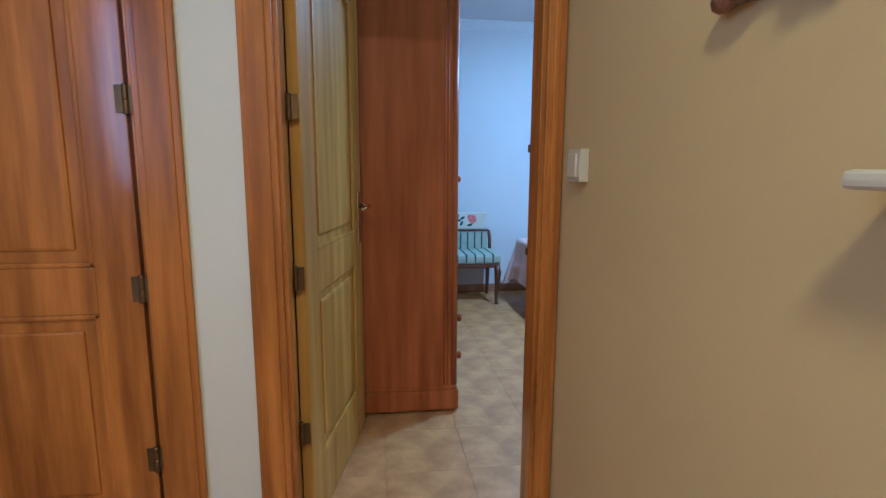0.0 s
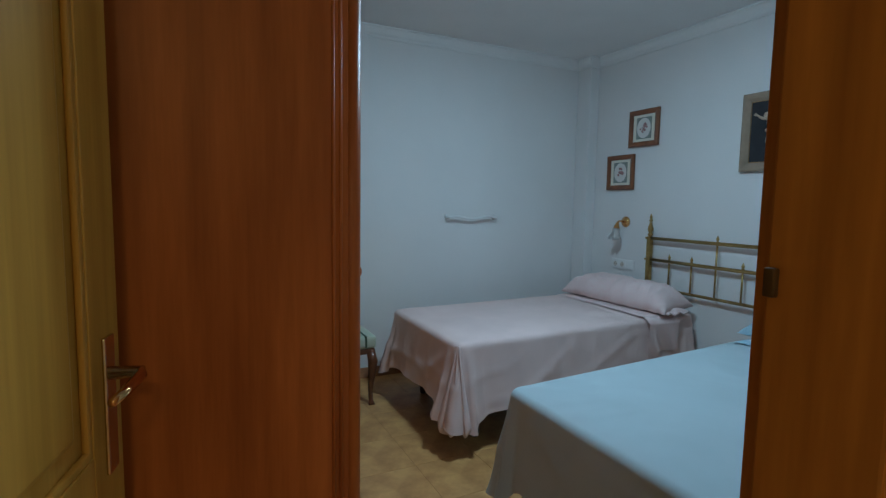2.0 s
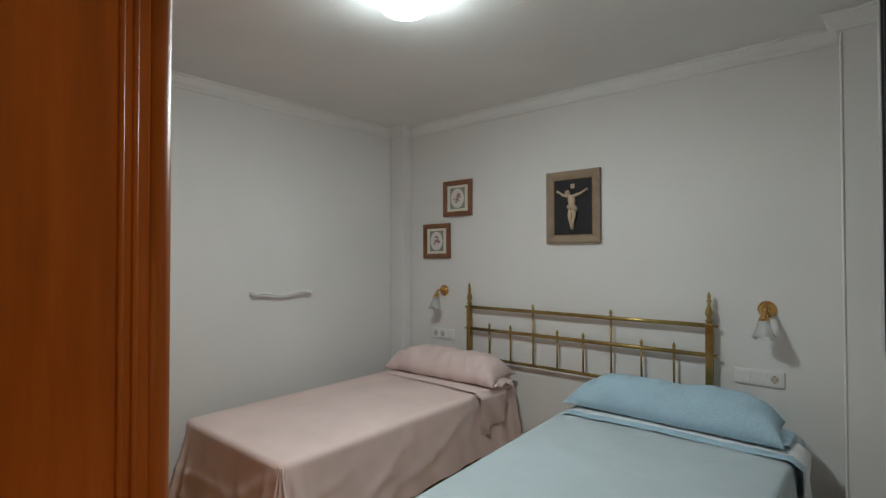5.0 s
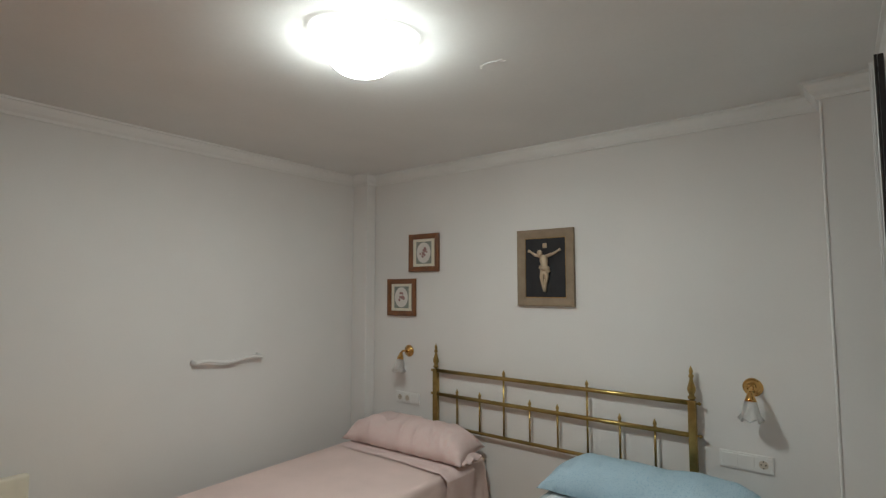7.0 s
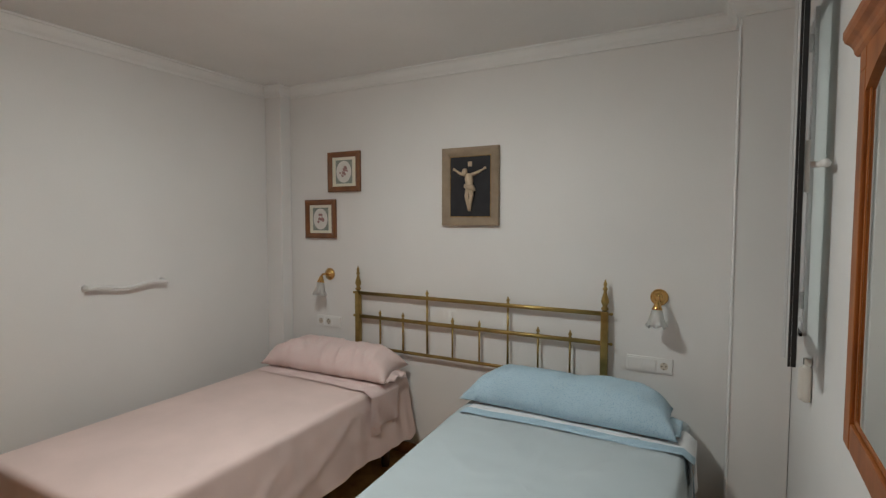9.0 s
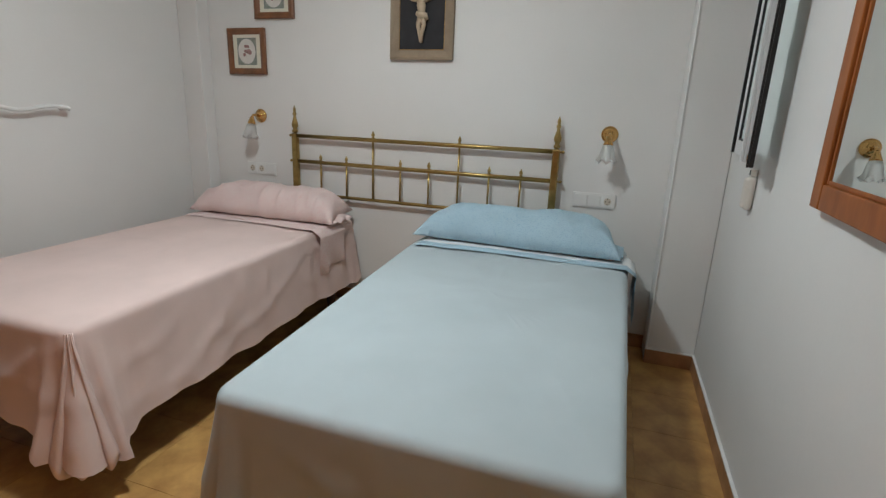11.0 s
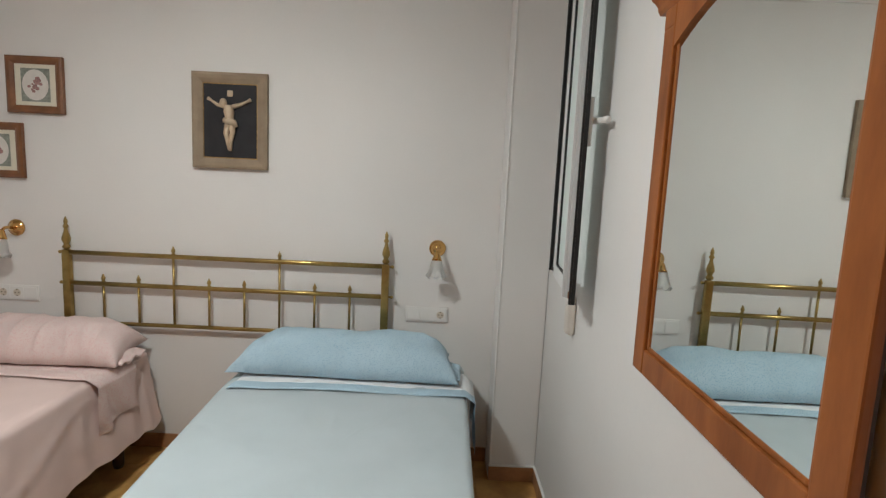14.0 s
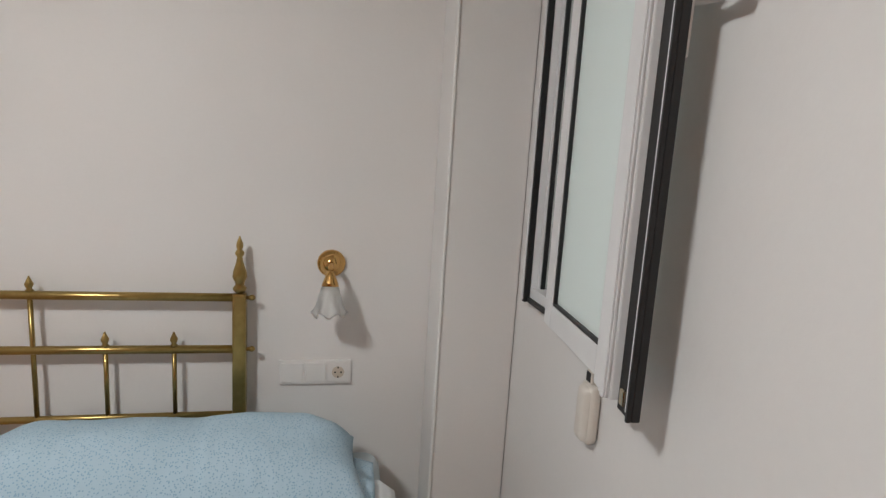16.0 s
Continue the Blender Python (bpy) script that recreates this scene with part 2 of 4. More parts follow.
# window opening and door opening in the east wall
WY0, WY1, WZ0, WZ1 = -0.540, -0.275, 1.145, 2.35
bm = box(XR, HX0, DY1, WY0, 0, CEIL)
box(XR, HX0, WY0, WY1, 0, WZ0, bm=bm)
box(XR, HX0, WY0, WY1, WZ1, CEIL, bm=bm)
box(XR, HX0, WY1, -0.002, 0, CEIL, bm=bm)
box(XR, HX0, DY0, DY1, DZ, CEIL, bm=bm)
structure("wall_east", bm, WALL, "white painted bedroom wall with a window and a door opening", "wall")
structure("wall_hall_west", box(XR + 0.004, HX0, -3.80, DY0, 0, CEIL), HALLWHITE, "white painted hall wall between two doors", "wall")
bm = box(XR + 0.004, HX0, HYS, -4.54, 0, CEIL)
box(XR + 0.004, HX0, -4.54, -3.80, DZ, CEIL, bm=bm)
structure("wall_hall_end", bm, HALLWHITE, "white painted hall wall", "wall")
structure("wall_hall_north", box(HX0 + 0.002, HX1, HYN, HYN + 0.12, 0, CEIL), HALLWALL, "smooth beige painted hall wall", "wall")
structure("wall_hall_south", box(HX0, HX1, HYS - 0.12, HYS, 0, CEIL), HALLWHITE, "white painted hall wall", "wall")
structure("wall_hall_east", box(HX1, HX1 + 0.12, HYS, HYN, 0, CEIL), HALLWHITE, "white painted hall wall", "wall")
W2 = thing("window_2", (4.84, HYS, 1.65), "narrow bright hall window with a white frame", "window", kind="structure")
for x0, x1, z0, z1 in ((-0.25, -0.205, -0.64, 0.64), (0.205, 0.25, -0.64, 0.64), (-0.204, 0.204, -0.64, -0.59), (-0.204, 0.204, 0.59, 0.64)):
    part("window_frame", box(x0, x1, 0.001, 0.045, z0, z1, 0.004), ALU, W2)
# corner pillars
structure("pillar_east", box(2.262, XR - 0.002, -0.180, -0.002, 0, CEIL, 0.006), WALL, "white boxed corner pillar beside the window", "pillar")
structure("pillar_west", box(XL + 0.002, -0.64, -0.10, -0.002, 0, CEIL, 0.006), WALL, "slim white corner pillar", "pillar")
structure("corner_strip_trim", tube([(2.268, -0.182, 0.08), (2.268, -0.182, CEIL - 0.09)], 0.005), TRIM, "thin white corner strip on the pillar", "trim")
# lightwell behind the window
bm = box(HX0 + 0.9, HX0 + 0.95, -2.0, 0.6, 0.0, 2.6)
structure("backdrop_lightwell", bm, OUTSIDE, "brown rendered lightwell wall behind the window", "wall")

# plaster repair on the ceiling
bm = bmesh.new()
rnd = random.Random(8)
pv = []
for k in range(14):
    a = 2 * math.pi * k / 14
    rr = rnd.uniform(0.6, 1.1)
    pv.append((1.235 + 0.060 * rr * math.cos(a), -1.215 + 0.022 * rr * math.sin(a)))
lo = [bm.verts.new((x, y, CEIL - 0.0022)) for x, y in pv]
hi = [bm.verts.new((x, y, CEIL)) for x, y in pv]
bm.faces.new(lo)
for k in range(14):
    bm.faces.new((lo[k], lo[(k + 1) % 14], hi[(k + 1) % 14], hi[k]))
structure("trim_ceiling_patch", bm, CEILING, "rough white plaster repair patch on the ceiling", "plaster patch")

# ceiling cornice
PROF = [(0, 0), (0, -0.075), (0.010, -0.075), (0.014, -0.060), (0.030, -0.046), (0.044, -0.026), (0.050, -0.012), (0.062, -0.010), (0.062, 0)]


def mitred(path, profile, z):
    """A moulding run round a closed plan, mitred at its corners; the room lies to the right of the path."""
    bm = bmesh.new()
    n = len(path)
    rows = []
    for i, p in enumerate(path):
        d0 = (Vector(p) - Vector(path[i - 1])).normalized()
        d1 = (Vector(path[(i + 1) % n]) - Vector(p)).normalized()
        n0, n1 = Vector((d0.y, -d0.x)), Vector((d1.y, -d1.x))
        m = (n0 + n1) / (1 + n0.dot(n1))
        rows.append([bm.verts.new((p[0] + m.x * (o + 0.001), p[1] + m.y * (o + 0.001), z + u)) for o, u in profile])
    k = len(profile)
    for i in range(n):
        a, b = rows[i], rows[(i + 1) % n]
        for j in range(k):
            bm.faces.new((a[j], a[(j + 1) % k], b[(j + 1) % k], b[j]))
    return bm


ROOM = [(XL, YS), (XL, -0.10), (-0.64, -0.10), (-0.64, 0.0), (2.262, 0.0), (2.262, -0.18), (XR, -0.18), (XR, YS)]
structure("trim_cornice", mitred(ROOM, PROF, CEIL - 0.001), TRIM, "white moulded plaster ceiling cornice", "cornice")
structure("trim_cornice_hall", sweep(PROF, (HX0 + 0.002, HYN - 0.001, CEIL - 0.001), (HX1, HYN - 0.001, CEIL - 0.001), (0, -1, 0)), TRIM, "white moulded plaster ceiling cornice", "cornice")


# baseboards
def baseboard(name, x0, x1, y0, y1):
    structure(name, box(x0, x1, y0, y1, 0, 0.078, 0.002), BASE, "brown glazed tile baseboard", "baseboard")
    return name


baseboard("baseboard_north", -0.638, 2.26, -0.012, -0.001)
baseboard("baseboard_west", XL + 0.001, XL + 0.012, YS, -0.102)
baseboard("baseboard_pillar", 2.262, XR - 0.013, -0.193, -0.182)
baseboard("baseboard_east", XR - 0.012, XR - 0.001, DY1 + 0.075, -0.182)
baseboard("baseboard_south", XL + 0.013, XR - 0.013, YS + 0.001, YS + 0.012)
baseboard("baseboard_hall", HX0 + 0.09, HX1, HYN - 0.012, HYN - 0.001)
for nm, x0, x1, y0, y1 in (("trim_baseboard_top_east", XR - 0.013, XR - 0.001, DY1 + 0.075, -0.182), ("trim_baseboard_top_pillar", 2.262, XR - 0.013, -0.194, -0.182)):
    structure(nm, box(x0, x1, y0, y1, 0.0785, 0.086, 0.001), TRIM, "white joint along the top of the baseboard", "trim")


# ---- doors ----
def casing(name, y0, y1, lo, hi, group_label):
    """Pine lining and architraves round a door opening in the east wall."""
    th = thing(name, (0, 0, 0), group_label, "door frame", kind="structure")
    x_in, x_out = XR + 0.001, HX0 - 0.001
    x_lin = XR + 0.014
    for nm, a, b in (("jamb", y0, y0 + 0.03), ("jamb", y1 - 0.03, y1)):
        part(nm, box(x_lin, x_out, a, b, 0, DZ - 0.031, 0.003), PINE, th)
    part("head_lining", box(x_in, x_out, y0, y1, DZ - 0.03, DZ, 0.003), PINE, th)
    for face, o in ((x_out, 1), (x_in, -1)):
        for a, b in ((y0 - lo, y0 + 0.018), (y1 - (0.018 if o > 0 else -0.002), y1 + (hi if o > 0 else 0.07))):
            xa, xb = sorted((face + o * 0.001, face + o * 0.016))
            bmx = box(xa, xb, a, b, 0, DZ + 0.06, 0.004)
            xa, xb = sorted((face + o * 0.012, face + o * 0.021))
            box(xa, xb, a + 0.018, b - 0.018, 0, DZ + 0.04, 0.004, bm=bmx)
            part("architrave", bmx, PINE, th)
        xa, xb = sorted((face + o * 0.002, face + o * 0.015))
        part("architrave", box(xa, xb, y0 + 0.021, y1 - 0.021, DZ - 0.020, DZ + 0.06, 0.004), PINE, th)
    return th


def door_leaf(name, m, width, mat, label, handle=True):
    """A leaf with two raised panels a side: x along the leaf from its hinges, y through it."""
    ob = new(name)
    ob.matrix_basis = m
    tagged(ob, label, "door", kind="structure")
    t, st, h = 0.018, 0.115, 1.985
    for nm, a, b in (("stile", 0, st), ("stile", width - st, width)):
        part(nm, box(a, b, -t, t, 0.008, h, 0.003), mat, ob)
    rails = ((0.008, 0.22), (0.80, 0.93), (h - 0.14, h))
    for a, b in rails:
        part("rail", box(st, width - st, -t + 0.0005, t - 0.0005, a, b, 0.003), mat, ob)
    for a, b in ((0.22, 0.80), (0.93, h - 0.14)):
        bmx = box(st - 0.005, width - st + 0.005, -0.006, 0.006, a - 0.005, b + 0.005)
        box(st + 0.045, width - st - 0.045, -0.014, 0.014, a + 0.045, b - 0.045, 0.010, bm=bmx)
        for s in (-1, 1):
            ya, yb = sorted((s * 0.006, s * 0.0165))
            box(st, st + 0.014, ya, yb, a, b, 0.004, bm=bmx)
            box(width - st - 0.014, width - st, ya, yb, a, b, 0.004, bm=bmx)
            box(st, width - st, ya, yb, a, a + 0.014, 0.004, bm=bmx)
            box(st, width - st, ya, yb, b - 0.014, b, 0.004, bm=bmx)
        part("panel", bmx, mat, ob)
    if handle:
        for s in (-1, 1):
            ya, yb = sorted((s * t, s * (t + 0.006)))
            plate = part("handle_plate", box(width - 0.075, width - 0.035, ya, yb, 0.88, 1.10, 0.003), STEEL, ob, "brass handle plate")
            y = s * (t + 0.05)
            part("lever", tube([(width - 0.055, s * t, 1.04), (width - 0.055, y, 1.04), (width - 0.075, y + s * 0.004, 1.04), (width - 0.13, y, 1.035), (width - 0.165, y - s * 0.008, 1.03)], 0.008, radii=[0.011, 0.009, 0.009, 0.008, 0.006]), GOLD, plate, "curved brass lever handle", True)
    return ob


casing("door_frame_1", DY0, DY1, 0.072, 0.037, "varnished honey pine door frame of the bedroom")
casing("door_frame_2", -4.54, -3.80, 0.07, 0.095, "varnished honey pine door frame in the hall")
HANG = (XR + 0.0, DY0 + 0.035)
F1 = bpy.data.objects["door_frame_1"]
for z, hh in ((1.258, 0.012), (0.94, 0.012)):
    part("strike_plate", box(XR + 0.016, XR + 0.026, DY1 - 0.037, DY1 - 0.0305, z - hh, z + hh, 0.002), HINGE, F1, "dark metal strike plate")
leaf1 = door_leaf("door_1", pose(HANG[0] - 0.004, HANG[1] + 0.012, 0, 0, 0, 180 - 11.5), 0.735, ROOMLITPINE, "varnished pine bedroom door, coloured as lit by the room, standing open against the wardrobe")
leaf2 = door_leaf("door_2", pose(HX0 - 0.012, -3.836, 0, 0, 0, -90), 0.69, PINE, "closed varnished honey pine hall door with panels")


def hinge(x, y, z, host):
    bmx = lathe([(0.0065, 0), (0.0085, 0.002), (0.0085, 0.036), (0.007, 0.038), (0.0085, 0.040), (0.0085, 0.074), (0.006, 0.078)], 10)
    box(-0.003, 0.001, -0.026, 0.026, 0.004, 0.074, bm=bmx)
    ob = finish("hinge", bmx, HINGE, None, False, pose(x, y, z))
    ob.parent = host
    ob.matrix_parent_inverse = host.matrix_basis.inverted()
    return ob


for z in (0.33, 0.83, 1.33, 1.80):
    hinge(XR + 0.020, DY0 + 0.036, z, leaf1)
    hinge(HX0 + 0.010, -3.834, z, leaf2)


# ---- bedroom things ----
def soft_block(x0, x1, y0, y1, z0, z1, r=0.04):
    return box(x0, x1, y0, y1, z0, z1, r, seg=4)


def crease(u, v, seed, height):
    """Thin raised wrinkles that wander over a cloth."""
    a = noise.noise((u * 1.9 + 0.9 * v, v * 2.6 - 0.7 * u, seed + 3.7))
    b = noise.noise((u * 4.1 - 2.3 * v, v * 3.3 + 1.9 * u, seed + 9.2))
    return height * ((1 - min(1, abs(a) * 5)) ** 2 * 0.8 + (1 - min(1, abs(b) * 4)) ** 2 * 0.5)


def bedspread(bm, x0, x1, y0, y1, top, hems, seed, amp=0.02, flare=0.05, corner_drop=0.10, r=0.032):
    """A cloth over a bed: rings from the middle of the top out over the edge and down to a wavy hem.
    hems: heights of the hem along the foot, the east side, the head and the west side."""
    rnd = random.Random(seed)
    ph = [rnd.uniform(0, 6.28) for _ in range(8)]
    rc = 0.055
    per = []
    u = 0.0
    # a rounded rectangle: side k runs to the next corner, then an arc
    for k, (sx, sy, dx, dy, length) in enumerate(((x0, y0, 1, 0, x1 - x0), (x1, y0, 0, 1, y1 - y0), (x1, y1, -1, 0, x1 - x0), (x0, y1, 0, -1, y1 - y0))):
        nx, ny = dy, -dx
        n = max(20, int(length / 0.022))
        for i in range(n):
            f = i / n
            s = rc + (length - 2 * rc) * f
            near = min(s, length - s)
            cw = math.exp(-((near - rc) / 0.07) ** 2)
            foot = k == 0 or (k == 1 and f < 0.5) or (k == 3 and f > 0.5)
            per.append((sx + dx * s, sy + dy * s, nx, ny, hems[k], cw if foot else 0.25 * cw, u + s))
        cx0, cy0 = sx + dx * (length - rc) - nx * rc, sy + dy * (length - rc) - ny * rc
        for i in range(10):
            a = math.pi / 2 * i / 10
            ex, ey = nx * math.cos(a) + dx * math.sin(a), ny * math.cos(a) + dy * math.sin(a)
            hem = hems[k] + (hems[(k + 1) % 4] - hems[k]) * i / 10
            per.append((cx0 + ex * rc, cy0 + ey * rc, ex, ey, hem, 1.0 if k in (0, 3) else 0.25, u + length - rc + rc * a))
        u += length
    cx, cy = (x0 + x1) / 2, (y0 + y1) / 2
    rings = []
    levels = 22
    for s in [0.02 + 0.05 * k for k in range(20)]:
        ring = []
        for px, py, nx, ny, hem, cw, uu in per:
            x, y = cx + (px - nx * r - cx) * s, cy + (py - ny * r - cy) * s
            z = top + 0.006 * noise.noise((x * 2.3 + seed, y * 2.3, 0)) + 0.0025 * noise.noise((x * 9, y * 9, seed)) - 0.006 * s ** 6 + crease(x, y, seed, 0.005)
            ring.append((x, y, z))
        rings.append(ring)
    for j in range(levels + 1):
        v = j / levels
        ring = []
        for px, py, nx, ny, hem, cw, uu in per:
            low = hem + amp * (0.8 * math.sin(uu * 8 + ph[0]) + 0.5 * math.sin(uu * 19 + ph[1])) - corner_drop * cw
            if v < 0.25:
                a = v / 0.25 * math.pi / 2
                out, z = r * math.sin(a) - r, top - 0.006 - r * (1 - math.cos(a))
            else:
                w = (v - 0.25) / 0.75
                fold = amp * (math.sin(uu * 15 + ph[2] + 1.8 * math.sin(uu * 4 + ph[3])) + 0.6 * math.sin(uu * 37 + ph[4])) * w
                fold += cw * 0.032 * math.sin(uu * 78 + ph[5]) * w
                out = flare * w ** 1.2 + fold + cw * 0.045 * w
                z = top - 0.006 - r - (top - r - low) * w
                out += (0.004 + 0.6 * amp) * noise.noise((uu * 11, z * 2.2, seed)) * min(1, 3 * w) + crease(uu * 0.8, z * 1.4, seed, 0.011) * min(1, 4 * w)
            ring.append((px + nx * out, py + ny * out, z))
        rings.append(ring)
    vs = [[bm.verts.new(p) for p in ring] for ring in rings]
    m = len(per)
    for a, b in zip(vs, vs[1:]):
        for i in range(m):
            bm.faces.new((a[i], a[(i + 1) % m], b[(i + 1) % m], b[i]))
    bm.faces.new(vs[0])
    return bm


def pillow_mesh(length, depth, height, seed, rucks):
    """A long filled pillow with pinched corners and creases, its underside flat."""
    bm = bmesh.new()
    nu, nv = 90, 36
    grids = []
    for side in (1, -1):
        g = []
        for i in range(nu + 1):
            row = []
            for j in range(nv + 1):
                a, b = 2 * i / nu - 1, 2 * j / nv - 1
                ea, eb = (1 - abs(a) ** 5), (1 - abs(b) ** 2.6)
                t = max(ea, 0) ** 0.55 * max(eb, 0) ** 0.6
                x = a * length / 2 * (1 - 0.045 * (1 - abs(b) ** 2) * abs(a) ** 8)
                x *= 1 - 0.055 * (b + 1)
                y = b * depth / 2 * (1 - 0.07 * (1 - abs(a) ** 4))
                ruck = (1 - min(1, abs(noise.noise((x * 9 + 2 * y, y * 4 - x, seed + 5))) * 4)) ** 2
                crease = 0.012 * noise.noise((x * 5, y * 7, seed)) + 0.008 * noise.noise((x * 16, y * 12, seed + 3)) * (0.3 + abs(a) ** 2) + rucks * ruck * (0.25 + max(0, -b)) * min(1, 4 * t)
                z = side * t * (height * (0.86 if side > 0 else 0.14)) + crease * (0.4 + t) * (1 if side > 0 else 0.4)
                row.append(bm.verts.new((x, y, z)))
            g.append(row)
        grids.append(g)
    for g in grids:
        for i in range(nu):
            for j in range(nv):
                bm.faces.new((g[i][j], g[i + 1][j], g[i + 1][j + 1], g[i][j + 1]))
    bmesh.ops.remove_doubles(bm, verts=bm.verts, dist=0.0015)
    return bm


def turndown(x0, x1, y0, y1, top, drop, seed):
    """A folded sheet band across a bed and down both its sides."""
    bm = bmesh.new()
    rows = []
    for j in range(9):
        y = y0 + (y1 - y0) * j / 8
        lift = 0.007 if 0 < j < 8 else 0.003
        line = []
        for i in range(41):
            f = i / 40
            line.append((x0 + 0.035 + (x1 - x0 - 0.045) * f, y + 0.008 * math.sin(f * 9 + seed), top + lift - 0.020 * (1 - min(1, f * 25)) ** 2 + 0.004 * noise.noise((f * 9, y * 9, seed))))
        for i in range(15):
            f = 1 - i / 14
            line.append((x1 + 0.036 + 0.010 * math.sin(y * 30 + f * 4 + seed) * (1 - f), y + 0.02 * (1 - f) * math.sin(seed + f * 3), top - drop + (drop - 0.03) * f))
        rows.append([bm.verts.new(p) for p in line])
    for a, b in zip(rows, rows[1:]):
        for i in range(len(a) - 1):
            bm.faces.new((a[i], a[i + 1], b[i + 1], b[i]))
    return bm


def taper(bm, x0, x1, y0, y1, foot):
    """Draws the foot end in or out by foot = (west, east), fading to nothing at the head."""
    for v in bm.verts:
        f = max(0.0, min(1.0, (y1 - 0.45 - v.co.y) / (y1 - 0.45 - y0)))
        u = (v.co.x - x0) / (x1 - x0)
        v.co.x += f * (foot[0] * (1 - u) + foot[1] * u)


def bed(name, x0, x1, y0, y1, top, hems, mat, dot, label, seed, flare, amp, drop, sheet, foot):
    th = thing(name, (0, 0, 0), label, "bed", "single beds side by side")
    fw, fe = max(0, foot[0]), max(0, -foot[1])
    part("base", box(x0 + 0.03 + fw, x1 - 0.03 - fe, y0 + 0.03, y1 - 0.01, 0.24, 0.31, 0.006), DARKWOOD, th, "dark bed base")
    part("mattress", soft_block(x0 + 0.024 + fw, x1 - 0.024 - fe, y0 + 0.022, y1 - 0.005, 0.311, top - 0.02, 0.05), WHITECLOTH, th, "white mattress")
    for lx in (x0 + 0.10 + fw, x1 - 0.10 - fe):
        for ly in (y0 + 0.20, y1 - 0.15):
            part("leg", lathe([(0.022, 0), (0.026, 0.02), (0.030, 0.24)], 12, m=Matrix.Translation((lx, ly, 0))), DARKWOOD, th, "dark bed leg", True)
    spread = bedspread(bmesh.new(), x0, x1, y0, y1 - 0.005, top, hems, seed, amp, flare, drop)
    taper(spread, x0, x1, y0, y1, foot)
    part("bedspread", spread, mat, th, "", True)
    part("turndown", turndown(x0, x1, y1 - 0.475, y1 - 0.40, top + 0.004, 0.26, seed), dot, th, "folded-back printed sheet", True)
    part("sheet", turndown(x0, x1, y1 - 0.402, y1 - 0.20, top + 0.001, 0.22, seed + 1), sheet, th, "plain top sheet", True)
    return th


BTOP = 0.592
bed("bed", 1.015, 2.110, -2.045, -0.07, BTOP, (0.24, 0.22, 0.3, 0.22), BLUE, BLUEDOT, "neatly made single bed with a pale blue cotton bedspread", 4, 0.020, 0.006, 0.09, WHITECLOTH, (0.105, -0.020))
PINKBED = bed("bed", -0.49, 0.465, -1.945, -0.07, BTOP, (0.25, 0.21, 0.3, 0.22), PINK, PINKDOT, "neatly made single bed with a pale pink cotton bedspread", 9, 0.042, 0.0055, 0.075, PINKDOT, (0.04, 0.045))


def corner_pleat(bed_ob, x, y, top, low, mat):
    """Surplus cloth gathered at a corner of the bed, folded in three and hanging below the hem."""
    bm = bmesh.new()
    rows = []
    for j in range(19):
        w = j / 18
        row = []
        for i in range(33):
            u = i / 16 - 1
            side = (0.010 + 0.085 * w ** 1.2) * u
            out = 0.004 + 0.058 * w + 0.026 * w * math.cos(2.5 * math.pi * u) - 0.030 * w * u * u + 0.006 * noise.noise((u * 3, w * 4, 2.0))
            z = top - (top - low) * w + 0.055 * w * abs(u) ** 1.5 + 0.020 * w * math.sin(5 * u + 1)
            row.append(bm.verts.new((x + (out + side) * 0.7071, y + (side - out) * 0.7071, z)))
        rows.append(row)
    for a, b in zip(rows, rows[1:]):
        for i in range(32):
            bm.faces.new((a[i], a[i + 1], b[i + 1], b[i]))
    ob = part("corner_pleat", bm, mat, bed_ob, "gathered corner fold hanging below the hem", True)
    so = ob.modifiers.new("thick", "SOLIDIFY")
    so.thickness = 0.004


corner_pleat(PINKBED, 0.497, -1.933, BTOP - 0.016, 0.105, PINK)


def pillow(x, y, z, rz, length, mat, label, seed, rucks):
    th = thing("pillow", (x, y, z), label, "pillow", "pillows on the beds", rz)
    part("cover", pillow_mesh(length, 0.37, 0.185, seed, rucks), mat, th, "", True, pose(0, 0, 0, 3, 0, 0))
    bm = bmesh.new()
    rows = []
    for i in range(7):
        f = i / 6
        rows.append([bm.verts.new((length / 2 * 0.93 - 0.02 + 0.055 * f, b * 0.12 * (1 - 0.15 * f) - 0.045, 0.020 * (1 - b * b) * (1 - f) + 0.010 * f * math.sin(b * 7 + seed) - 0.012 * f)) for b in [k / 8 - 1 for k in range(17)]])
    for a, b in zip(rows, rows[1:]):
        for i in range(16):
            bm.faces.new((a[i], a[i + 1], b[i + 1], b[i]))
    flap = part("flap", bm, mat, th, "loose open end of the pillowcase", True)
    so = flap.modifiers.new("thick", "SOLIDIFY")
    so.thickness = 0.006
    return th


pillow(1.545, -0.265, BTOP + 0.034, -1.5, 1.08, BLUEDOT, "plump long pillow in a blue dotted cotton case", 2, 0.006)
pillow(0.005, -0.265, BTOP + 0.032, 2, 1.0, PINKDOT, "plump long pillow in a pink dotted cotton case", 7, 0.018)

